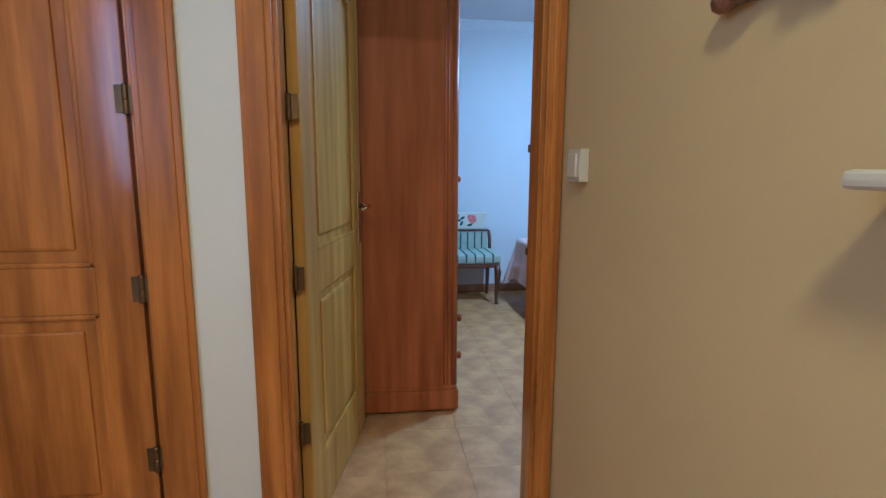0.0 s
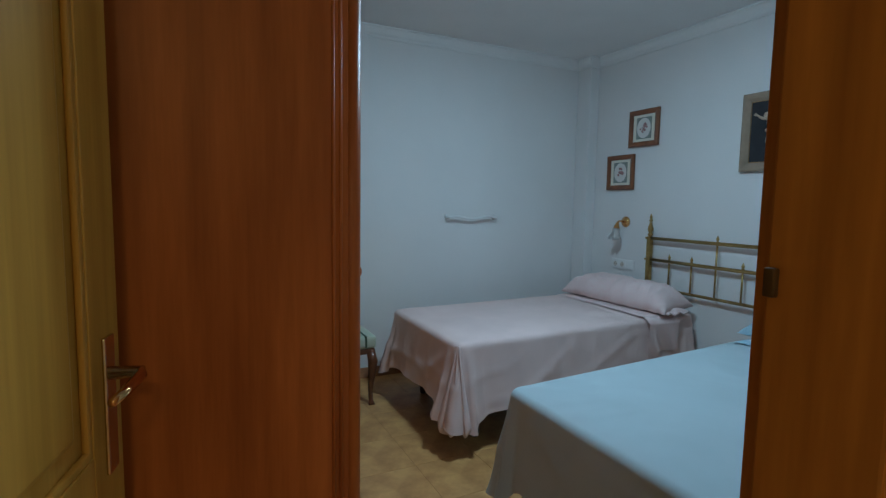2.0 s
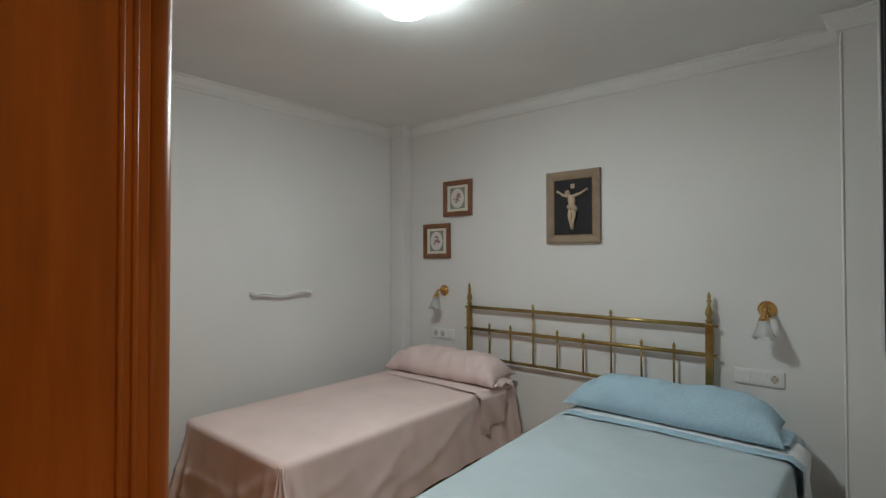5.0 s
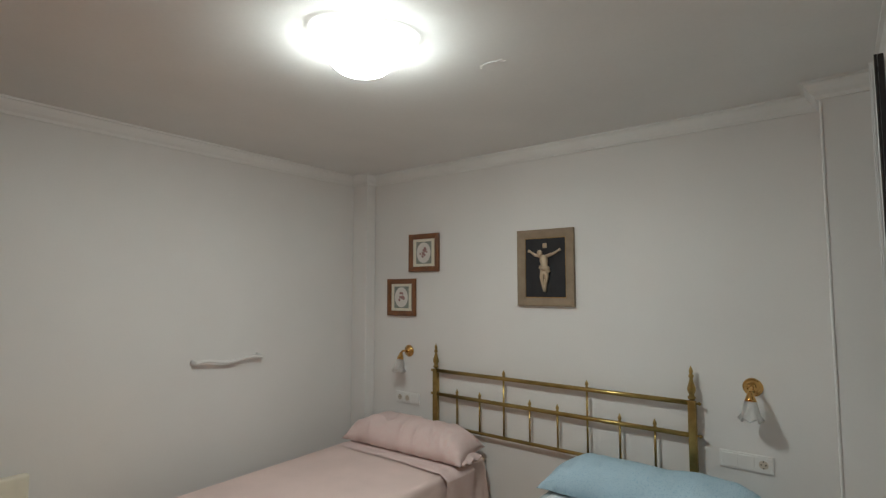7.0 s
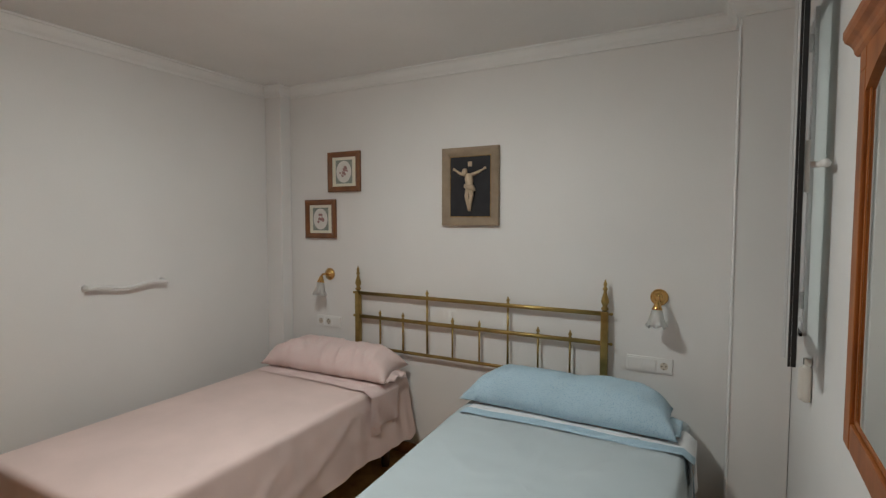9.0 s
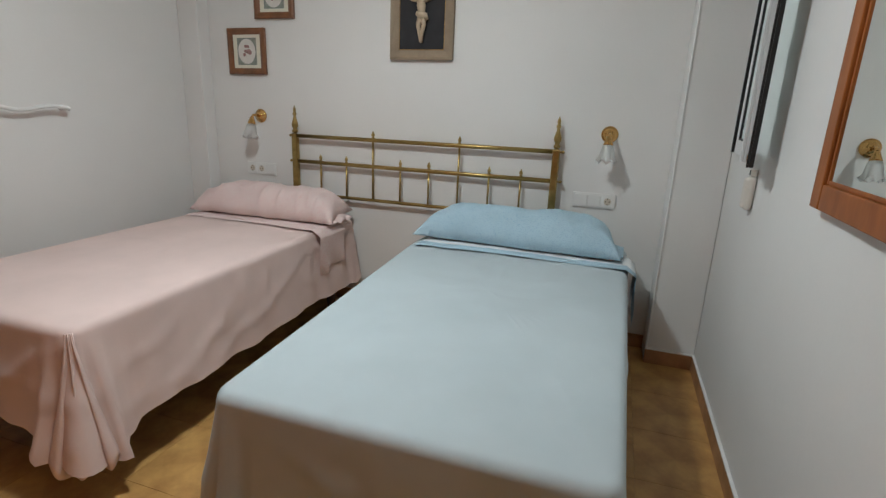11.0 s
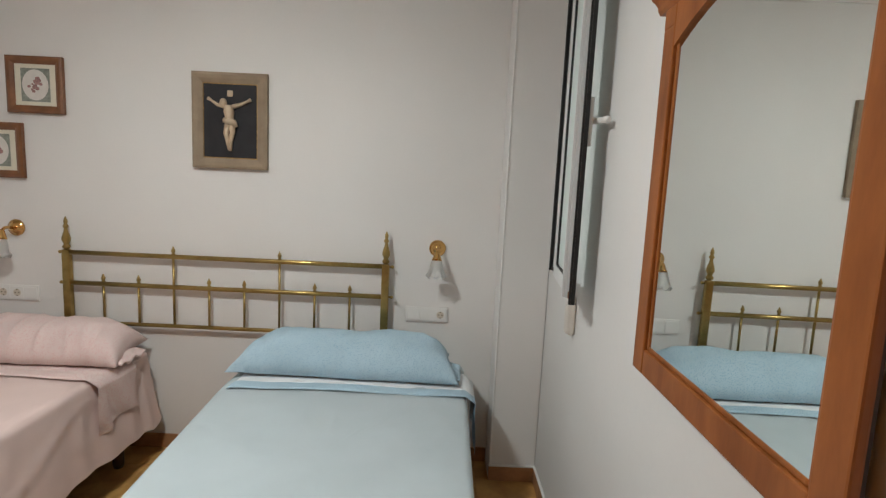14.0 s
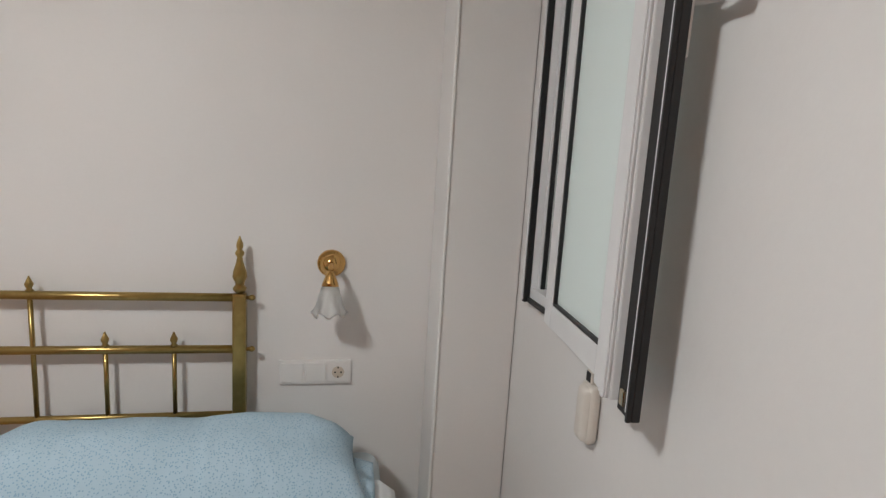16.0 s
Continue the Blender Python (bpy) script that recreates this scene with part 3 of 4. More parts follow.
# brass headboard
HB = thing("headboard", (0, 0, 0), "aged brass double headboard with turned finials and rails", "headboard")
HY = -0.045
FIN = [(0.010, 0), (0.018, 0.008), (0.020, 0.016), (0.012, 0.026), (0.014, 0.034), (0.021, 0.050), (0.019, 0.066), (0.010, 0.095), (0.008, 0.110), (0.013, 0.118), (0.013, 0.124), (0.007, 0.132), (0.010, 0.142), (0.009, 0.152), (0.004, 0.164), (0.0015, 0.172)]
SFIN = [(0.006, 0), (0.011, 0.004), (0.006, 0.010), (0.010, 0.018), (0.011, 0.024), (0.006, 0.034), (0.0015, 0.046)]
R1, R2, R3 = 1.074, 0.913, 0.703
HL, HR = 0.02, 1.68
for x in (HL, HR):
    post = part("post", box(x - 0.020, x + 0.020, HY - 0.016, HY + 0.016, 0.0, 1.088, 0.008), BRASS, HB, "faceted brass post")
    part("finial", lathe(FIN, 18, m=Matrix.Translation((x, HY, 1.088))), BRASS, post, "turned brass finial", True)
    for z in (R1, R2):
        s = 1 if x > 1 else -1
        part("bolt_knob", lathe([(0.006, 0), (0.006, 0.008), (0.009, 0.012), (0.009, 0.018), (0.004, 0.024)], 10, m=pose(x + s * 0.020, HY, z, 0, s * 90, 0)), BRASS, post, "small brass knob", True)
for z, r in ((R1, 0.0125), (R2, 0.0125), (R3, 0.0105)):
    part("rail", tube([(HL + 0.018, HY, z), (0.5, HY, z), (1.2, HY, z), (1.662, HY, z)], r, 14), BRASS, HB, "", True)
for i in range(1, 9):
    x = HL + (HR - HL) * i / 9
    zt = R1 if i in (3, 6) else R2
    up = part("spindle", tube([(x, HY, R3), (x, HY, zt - 0.006)], 0.0065, 10), BRASS, HB, "", True)
    part("finial", lathe(SFIN, 12, m=Matrix.Translation((x, HY, zt + 0.009))), BRASS, up, "small brass finial", True)


# wall lamps
def sconce(x, z, label):
    th = thing("wall_lamp", (x, 0, z), label, "wall lamp", "wall lamps beside the headboard")
    part("wall_plate", lathe([(0.043, 0.0), (0.044, 0.006), (0.040, 0.012), (0.032, 0.015), (0.030, 0.022), (0.016, 0.030), (0.010, 0.034)], 28, m=pose(0, -0.001, 0, 90, 0, 0)), GOLD, th, "polished brass wall plate", True)
    part("arm", tube([(0, -0.03, 0), (0, -0.055, 0.006), (0, -0.080, 0.004), (0, -0.095, -0.008), (0, -0.100, -0.022)], 0.008), GOLD, th, "", True)
    part("cup", lathe([(0.006, 0.030), (0.012, 0.026), (0.016, 0.012), (0.022, -0.004), (0.026, -0.016), (0.024, -0.018)], 20, m=pose(0, -0.100, -0.035, -10, 0, 0)), GOLD, th, "brass lamp holder cup", True)
    bm = bmesh.new()
    rings = []
    for r, zz, wv in ((0.020, 0.0, 0), (0.026, -0.020, 0), (0.031, -0.045, 0.03), (0.034, -0.065, 0.07), (0.042, -0.085, 0.13), (0.046, -0.090, 0.15)):
        rings.append([bm.verts.new((r * (1 + wv * math.cos(6 * a)) * math.cos(a), r * (1 + wv * math.cos(6 * a)) * math.sin(a), zz + 0.06 * wv * math.cos(6 * a))) for a in [2 * math.pi * k / 36 for k in range(36)]])
    for a, b in zip(rings, rings[1:]):
        for i in range(36):
            bm.faces.new((a[i], a[(i + 1) % 36], b[(i + 1) % 36], b[i]))
    sh = part("shade", bm, SHADE, th, "frosted tulip glass shade", True, pose(0, -0.103, -0.048, -10, 0, 0))
    so = sh.modifiers.new("thick", "SOLIDIFY")
    so.thickness = 0.003


sconce(1.945, 1.178, "brass wall lamp with a frosted tulip shade, unlit")
sconce(-0.268, 1.185, "brass wall lamp with a frosted tulip shade, unlit")


def socket_strip(x0, x1, zc, label, kinds):
    th = thing("socket_strip", (x0, 0, zc), label, "socket", "sockets beside the beds")
    w = x1 - x0
    part("plate", box(0, w, -0.0095, -0.001, -0.041, 0.041, 0.003), PLASTIC, th)
    for i, k in enumerate(kinds):
        a = 0.010 + i * (w - 0.012) / 3
        b = a + (w - 0.012) / 3 - 0.006
        if k == "switch":
            part("rocker", box(a, b, -0.013, -0.0085, -0.032, 0.032, 0.002), PLASTIC, th)
        else:
            so = part("socket", box(a, b, -0.011, -0.0085, -0.032, 0.032, 0.002), PLASTIC, th)
            cx = (a + b) / 2
            part("well", lathe([(0.019, 0), (0.0195, 0.0012)], 24, m=pose(cx, -0.011, 0, 90, 0, 0)), AGED, so, "round socket well")
            bm = lathe([(0.003, 0), (0.003, 0.001)], 10, m=pose(cx - 0.0095, -0.0123, 0, 90, 0, 0))
            lathe([(0.003, 0), (0.003, 0.001)], 10, bm, pose(cx + 0.0095, -0.0123, 0, 90, 0, 0))
            box(cx - 0.002, cx + 0.002, -0.0133, -0.0123, 0.013, 0.019, bm=bm)
            box(cx - 0.002, cx + 0.002, -0.0133, -0.0123, -0.019, -0.013, bm=bm)
            part("pin_holes", bm, RUBBER, so, "dark pin holes")


socket_strip(1.790, 2.016, 0.820, "white plastic strip with two switches and a socket", ("switch", "switch", "socket"))
socket_strip(-0.395, -0.165, 0.838, "white plastic strip with two sockets and a switch", ("socket", "socket", "switch"))


# pictures
def bar_frame(w, h, fw, depth, mat, parent, lip=None):
    """Four mitred bars round a rectangle centred on x, z, standing out along -y."""
    for k in range(4):
        bm = bmesh.new()
        W, H = w / 2, h / 2
        prof = [(0, 0), (0, depth * 0.8), (fw * 0.25, depth), (fw * 0.6, depth * 0.9), (fw, depth * 0.55), (fw, 0)]
        ends = {0: ((-W, -H), (W, -H), (0, 1)), 1: ((W, -H), (W, H), (-1, 0)), 2: ((W, H), (-W, H), (0, -1)), 3: ((-W, H), (-W, -H), (1, 0))}[k]
        (ax, az), (bx, bz), (ix, iz) = ends
        dx, dz = (bx - ax), (bz - az)
        ln = math.hypot(dx, dz)
        dx, dz = dx / ln, dz / ln
        rows = []
        for (px, pz), s in (((ax, az), 1), ((bx, bz), -1)):
            rows.append([bm.verts.new((px + ix * o + dx * s * o, -d, pz + iz * o + dz * s * o)) for o, d in prof])
        n = len(prof)
        for i in range(n):
            bm.faces.new((rows[0][i], rows[0][(i + 1) % n], rows[1][(i + 1) % n], rows[1][i]))
        bm.faces.new(rows[0])
        bm.faces.new(rows[1][::-1])
        part("frame_bar", bm, mat, parent)


def flat(x0, x1, z0, z1, y, t=0.002):
    return box(x0, x1, y - t, y, z0, z1)


def disc(rx, rz, y, seg=32, t=0.001):
    m = Matrix.Diagonal((rx, 1, rz, 1)) @ pose(0, y, 0, 90, 0, 0)
    return lathe([(1, 0), (1, t)], seg, m=m)


def small_print(xc, zc, tilt, seed, label):
    th = thing("picture", (xc, -0.003, zc), label, "picture", "small framed prints")
    th.matrix_basis = pose(xc, -0.003, zc, 0, tilt, 0)
    w, h = 0.285, 0.28
    part("backing", flat(-w / 2 + 0.01, w / 2 - 0.01, -h / 2 + 0.01, h / 2 - 0.01, 0.0, 0.006), WALNUT, th)
    bar_frame(w, h, 0.038, 0.024, WALNUT, th)
    part("mount", flat(-0.106, 0.106, -0.104, 0.104, -0.007), PAPER, th, "cream paper mount")
    pr = part("print", flat(-0.073, 0.073, -0.082, 0.082, -0.0095, 0.001), GREENPRINT, th, "grey-green oval flower print")
    part("oval", disc(0.066, 0.076, -0.011), OVALPAPER, pr)
    rnd = random.Random(seed)
    bm = bmesh.new()
    for _ in range(16):
        a, r = rnd.uniform(0, 6.28), rnd.uniform(0.004, 0.034)
        s = rnd.uniform(0.006, 0.014)
        lathe([(1, 0), (1, 0.0006)], 9, bm, Matrix.Translation((r * math.cos(a), -0.0122 - 0.00005 * _, r * math.sin(a))) @ Matrix.Diagonal((s, 1, s * 0.8, 1)) @ pose(0, 0, 0, 90, 0, 0))
    part("flowers", bm, ROSEPRINT, pr, "printed rose sprig")


small_print(-0.123, 1.915, 0.0, 1, "small rose print in a carved walnut frame")
small_print(-0.343, 1.583, -0.4, 5, "small rose print in a walnut frame, hung lower")

CR = thing("relief_picture", (0.862, -0.003, 1.781), "ivory crucifix relief on black in a taupe linen frame", "picture")
part("backing", flat(-0.185, 0.185, -0.235, 0.235, 0.0, 0.008), TAUPE, CR)
bar_frame(0.381, 0.478, 0.052, 0.030, TAUPE, CR)
part("slip", flat(-0.142, 0.142, -0.190, 0.190, -0.0095, 0.003), GILT, CR, "thin gilt inner slip")
part("panel", flat(-0.134, 0.134, -0.182, 0.182, -0.013, 0.002), BLACKPANEL, CR, "black panel")
bm = tube([(-0.004, -0.028, 0.075), (0.000, -0.030, 0.045), (0.004, -0.032, 0.01), (0.004, -0.030, -0.015)], 0.02, 12, radii=[0.020, 0.026, 0.020, 0.022])
tube([(-0.108, -0.022, 0.108), (-0.09, -0.024, 0.098), (-0.06, -0.026, 0.078), (-0.018, -0.028, 0.070)], 0.009, 10, bm, [0.010, 0.006, 0.009, 0.012])
tube([(0.108, -0.022, 0.110), (0.09, -0.024, 0.100), (0.06, -0.026, 0.084), (0.018, -0.028, 0.070)], 0.009, 10, bm, [0.010, 0.006, 0.009, 0.012])
tube([(-0.006, -0.030, -0.015), (-0.013, -0.036, -0.06), (-0.008, -0.030, -0.10), (0.0, -0.028, -0.145)], 0.01, 10, bm, [0.016, 0.013, 0.010, 0.008])
tube([(0.012, -0.030, -0.015), (0.020, -0.036, -0.055), (0.008, -0.030, -0.10), (0.005, -0.028, -0.150)], 0.01, 10, bm, [0.016, 0.013, 0.010, 0.008])
bmesh.ops.create_uvsphere(bm, u_segments=14, v_segments=10, radius=0.021, matrix=Matrix.Translation((-0.026, -0.036, 0.088)) @ Matrix.Diagonal((0.85, 0.85, 1.05, 1)))
tube([(-0.022, -0.034, 0.004), (0.0, -0.040, -0.004), (0.026, -0.036, -0.008), (0.036, -0.030, -0.030)], 0.012, 10, bm, [0.014, 0.018, 0.018, 0.010])
box(-0.014, 0.014, -0.018, -0.014, 0.122, 0.152, 0.003, bm)
part("relief", bm, IVORY, CR, "plain ivory relief figure", True)

# wavy white rail on the west wall
TR = thing("towel_rail", (XL, -1.15, 1.20), "white wavy wall rail with two mounts", "towel rail")
pts = [(0.048, -0.225 + 0.45 * i / 24, 0.010 * math.sin(i / 24 * 2 * math.pi * 1.5 + 0.3)) for i in range(25)]
part("bar", tube(pts, 0.0105), PLASTIC, TR, "", True)
for y in (-0.215, 0.215):
    part("mount", tube([(0.001, y, 0.004), (0.014, y, 0.004), (0.048, y, 0.003)], 0.01, 14, radii=[0.018, 0.016, 0.010]), PLASTIC, TR, "", True)

# wall mirror
MX = XR - 0.002
MI = thing("wall_mirror", (MX - 0.009, -1.744, 1.069), "wooden wall mirror with a moulded cornice and arched top", "mirror", rz=-1.4)
MW, MH, BW = 0.356, 0.830, 0.062          # half width, height to the cornice, bar width
D = 0.030
part("backing", box(-0.012, -0.001, -MW + 0.01, MW - 0.01, 0.01, MH), DARKWOOD, MI)
for s in (-1, 1):
    a, b = sorted((s * MW, s * (MW - BW)))
    bm = box(-D, -0.013, a, b, 0, MH, 0.004)
    a, b = sorted((s * (MW - BW), s * (MW - BW - 0.012)))
    box(-D + 0.008, -0.013, a, b, BW, MH, 0.004, bm)
    part("frame_bar", bm, MIRRORWOOD, MI)
bm = box(-D + 0.001, -0.0135, -MW + BW, MW - BW, 0, BW, 0.004)
box(-D + 0.008, -0.013, -MW + BW + 0.012, MW - BW - 0.012, BW, BW + 0.012, 0.004, bm)
part("frame_bar", bm, MIRRORWOOD, MI)
bm = bmesh.new()
K = 16
hw = MW - BW
rows = []
for i in range(K + 1):
    y = -hw + 2 * hw * i / K
    za = MH - 0.050 + 0.066 * (1 - (y / hw) ** 2)
    rows.append([bm.verts.new(p) for p in ((-D + 0.001, y, za), (-0.0135, y, za), (-0.0135, y, MH + 0.045), (-D + 0.001, y, MH + 0.045))])
for a, b in zip(rows, rows[1:]):
    for i in range(4):
        bm.faces.new((a[i], a[(i + 1) % 4], b[(i + 1) % 4], b[i]))
bm.faces.new(rows[0])
bm.faces.new(rows[-1][::-1])
for s in (-1, 1):
    a, b = sorted((s * MW, s * hw))
    box(-D, -0.013, a, b, MH, MH + 0.045, 0.002, bm)
part("arched_head", bm, MIRRORWOOD, MI, "arched wooden head of the frame")
CP = [(0.013, 0), (D, 0), (D + 0.006, 0.008), (D + 0.008, 0.018), (D + 0.014, 0.026), (D + 0.024, 0.034), (D + 0.028, 0.044), (D + 0.028, 0.058), (0.013, 0.058)]
part("cornice", sweep(CP, (0, -MW - 0.034, MH + 0.045), (0, MW + 0.034, MH + 0.045), (-1, 0, 0)), MIRRORWOOD, MI, "stepped wooden cornice")
part("glass", box(-0.020, -0.0125, -hw + 0.004, hw - 0.004, BW + 0.004, MH + 0.030), MIRROR, MI, "silvered mirror glass")

# ---- window ----
WI = thing("window_1", (0, 0, 0), "white aluminium window with frosted panes, one sash ajar", "window", kind="structure")
for nm, y0, y1, z0, z1 in (("frame", WY0, WY0 + 0.035, WZ0, WZ1), ("frame", WY1 - 0.035, WY1, WZ0, WZ1), ("frame", WY0 + 0.035, WY1 - 0.035, WZ0, WZ0 + 0.035), ("frame", WY0 + 0.035, WY1 - 0.035, WZ1 - 0.035, WZ1)):
    part(nm, box(XR - 0.012, XR + 0.055, y0, y1, z0, z1, 0.003), ALU, WI)


def sash(x, y0, y1, fw, dep, parent_label, pane_mat, gasket):
    """A framed sash whose face stands at x and whose body runs outward."""
    s = part("sash", box(x, x + dep, y0, y0 + fw, WZ0 + 0.004, WZ1 - 0.004, 0.003), ALU, WI, parent_label)
    part("stile", box(x, x + dep, y1 - fw, y1, WZ0 + 0.004, WZ1 - 0.004, 0.003), ALU, s)
    for a, b in ((WZ0 + 0.004, WZ0 + 0.004 + fw), (WZ1 - 0.004 - fw, WZ1 - 0.004)):
        part("rail", box(x + 0.0005, x + dep - 0.0005, y0 + fw, y1 - fw, a, b, 0.003), ALU, s)
    pane = part("pane", box(x + dep * 0.45, x + dep * 0.45 + 0.005, y0 + fw - 0.008, y1 - fw + 0.008, WZ0 + fw - 0.004, WZ1 - fw + 0.004), pane_mat, s, "frosted pane")
    pane.visible_shadow = False
    for a, b in ((y0 + fw, y0 + fw + 0.006), (y1 - fw - 0.006, y1 - fw)):
        part("gasket", box(x + 0.006, x + dep * 0.44, a, b, WZ0 + fw + 0.004, WZ1 - fw - 0.004), RUBBER, s, "black rubber gasket")
    part("gasket", box(x + 0.006, x + dep * 0.44, y0 + fw + 0.006, y1 - fw - 0.006, WZ0 + fw + 0.004, WZ0 + fw + 0.010), RUBBER, s, "black rubber gasket")
    return s


sash(XR + 0.004, WY0 + 0.036, WY1 - 0.036, 0.012, 0.04, "closed inner sash with a dark pane", CLEAR, 0)
# the other sash is folded back on its hinges, almost flat against the wall
AJ = part("sash", box(-0.030, 0.0, -0.045, 0.0, WZ0 + 0.004, WZ1 - 0.004, 0.003), ALU, WI, "open sash with a frosted pane", m=pose(XR - 0.030, -0.530, 0, 0, 0, -6.0))
SWD, FL = 0.435, 0.052                      # sash width, black flange width
part("stile", box(-0.030, 0.0, -SWD + FL, -SWD + FL + 0.070, WZ0 - 0.010, WZ1 - 0.004, 0.004), ALU, AJ)
part("stile_step", box(-0.036, -0.0305, -SWD + FL + 0.002, -SWD + FL + 0.034, WZ0 - 0.008, WZ1 - 0.006, 0.002), ALU, AJ)
part("stile_step", box(-0.040, -0.0365, -SWD + FL + 0.004, -SWD + FL + 0.018, WZ0 - 0.008, WZ1 - 0.006, 0.001), ALU, AJ)
for a, b in ((WZ0 + 0.004, WZ0 + 0.056), (WZ1 - 0.056, WZ1 - 0.004)):
    part("rail", box(-0.0295, -0.0005, -SWD + FL + 0.070, -0.045, a, b, 0.003), ALU, AJ)
pane = part("pane", box(-0.017, -0.012, -SWD + FL + 0.065, -0.040, WZ0 + 0.050, WZ1 - 0.050), FROST, AJ, "frosted pane")
pane.visible_shadow = False
for a, b in ((-SWD + FL + 0.070, -SWD + FL + 0.076), (-0.051, -0.045)):
    part("gasket", box(-0.026, -0.0175, a, b, WZ0 + 0.056, WZ1 - 0.056), RUBBER, AJ, "black rubber gasket")
part("gasket", box(-0.026, -0.0175, -SWD + FL + 0.076, -0.051, WZ0 + 0.056, WZ0 + 0.062), RUBBER, AJ, "black rubber gasket")
part("edge_flange", box(-0.016, -0.002, -SWD, -SWD + FL - 0.0005, WZ0 - 0.022, WZ1 - 0.004, 0.002), RUBBER, AJ, "black flange on the sash edge")
part("edge_bead", box(-0.020, -0.0165, -SWD + 0.012, -SWD + 0.017, WZ0 - 0.012, WZ1 - 0.004, 0.001), ALU, AJ, "pale bead along the flange")
part("edge_lip", box(-0.024, -0.0165, -SWD, -SWD + 0.006, WZ0 - 0.022, WZ1 - 0.004, 0.001), RUBBER, AJ, "black lip")
part("corner_clip", box(-0.024, -0.0165, -SWD + 0.020, -SWD + 0.034, WZ0 - 0.006, WZ0 + 0.020, 0.003), STEEL, AJ, "small metal corner clip")
for z in (WZ0 + 0.10, WZ1 - 0.16):
    part("hinge", lathe([(0.008, 0), (0.0095, 0.003), (0.0095, 0.060), (0.008, 0.063)], 12, m=Matrix.Translation((0.010, 0.004, z))), ALU, AJ, "white sash hinge", True)
hd = part("handle_plate", box(0.0005, 0.013, -SWD + 0.020, -SWD + 0.046, 1.66, 1.82, 0.004), PLASTIC, AJ, "white plastic handle plate")
part("lever", tube([(0.012, -SWD + 0.033, 1.745), (0.030, -SWD + 0.030, 1.745), (0.042, -SWD + 0.005, 1.744), (0.050, -SWD - 0.030, 1.742)], 0.010, radii=[0.012, 0.010, 0.010, 0.013]), PLASTIC, hd, "white lever handle", True)
for y0, y1 in ((WY1 - 0.034, WY1 - 0.016),):
    part("seal", box(XR - 0.030, XR - 0.013, y0, y1, WZ0 - 0.006, WZ1, 0.002), RUBBER, WI, "black seal strip")
    part("seal_bead", box(XR - 0.034, XR - 0.0305, y0 + 0.004, y0 + 0.010, WZ0, WZ1, 0.001), ALU, WI)
part("seal", box(XR - 0.022, XR - 0.0125, WY0 + 0.005, WY1 - 0.036, WZ0 - 0.004, WZ0 + 0.008), RUBBER, WI, "black seal strip")

for k in range(27):
    z = WZ0 + 0.005 + k * 0.0435
    if z + 0.042 < WZ1:
        part("shutter_slat", box(XR + 0.066, XR + 0.078, WY0 + 0.004, WY1 - 0.004, z, z + 0.042, 0.004, seg=1), SHUTTER, WI, "brown shutter slat")

# blind strap winder
SW = thing("strap_winder", (XR, -0.700, 0.990), "cream plastic blind strap winder below the window", "strap winder")
part("body", box(-0.040, -0.001, -0.021, 0.021, -0.042, 0.078, 0.018, seg=5), CREAM, SW, "", True)
part("rim", box(-0.030, -0.002, -0.024, 0.024, -0.046, 0.082, 0.013, seg=3), CREAM, SW, "rounded back rim", True)
part("strap_slot", box(-0.024, -0.003, -0.012, 0.012, 0.083, 0.108, 0.003), CREAM, SW, "strap mouth")
part("strap", box(-0.026, -0.0245, -0.008, 0.008, 0.086, 0.106), RUBBER, SW, "dark strap")

# ceiling lamp
CLT = thing("ceiling_lamp", (LAMP[0], LAMP[1], CEIL), "lit white opal glass flush ceiling lamp", "ceiling lamp")
part("base", lathe([(0.120, -0.0055), (0.120, -0.004), (0.116, -0.001)], 40), PLASTIC, CLT, "white metal base")


def lobed(profile, seg=72, lobes=3, turn=-1.4):
    """A body of (radius, height, lobe depth) rings round z, closed at both ends."""
    bm = bmesh.new()
    rings = []
    for r, z, wave in profile:
        rings.append([bm.verts.new((r * (1 + wave * math.cos(lobes * a + turn)) * math.cos(a), r * (1 + wave * math.cos(lobes * a + turn)) * math.sin(a), z)) for a in [2 * math.pi * k / seg for k in range(seg)]])
    for a, b in zip(rings, rings[1:]):
        for i in range(seg):
            bm.faces.new((a[i], a[(i + 1) % seg], b[(i + 1) % seg], b[i]))
    bm.faces.new(rings[-1])
    bm.faces.new(rings[0][::-1])
    return bm


part("brim", lobed([(0.120, -0.006, 0.0), (0.165, -0.007, 0.08), (0.180, -0.010, 0.12), (0.183, -0.014, 0.12), (0.178, -0.018, 0.12), (0.150, -0.020, 0.04)]), BRIM, CLT, "wavy white glass brim", True)
part("shade", lobed([(0.158, -0.0205, 0.03), (0.150, -0.036, 0.03), (0.136, -0.062, 0.02), (0.118, -0.086, 0.02), (0.093, -0.107, 0.01), (0.062, -0.121, 0.0), (0.028, -0.1255, 0.0), (0.008, -0.1265, 0.0)]), GLOW, CLT, "glowing opal glass shade", True)

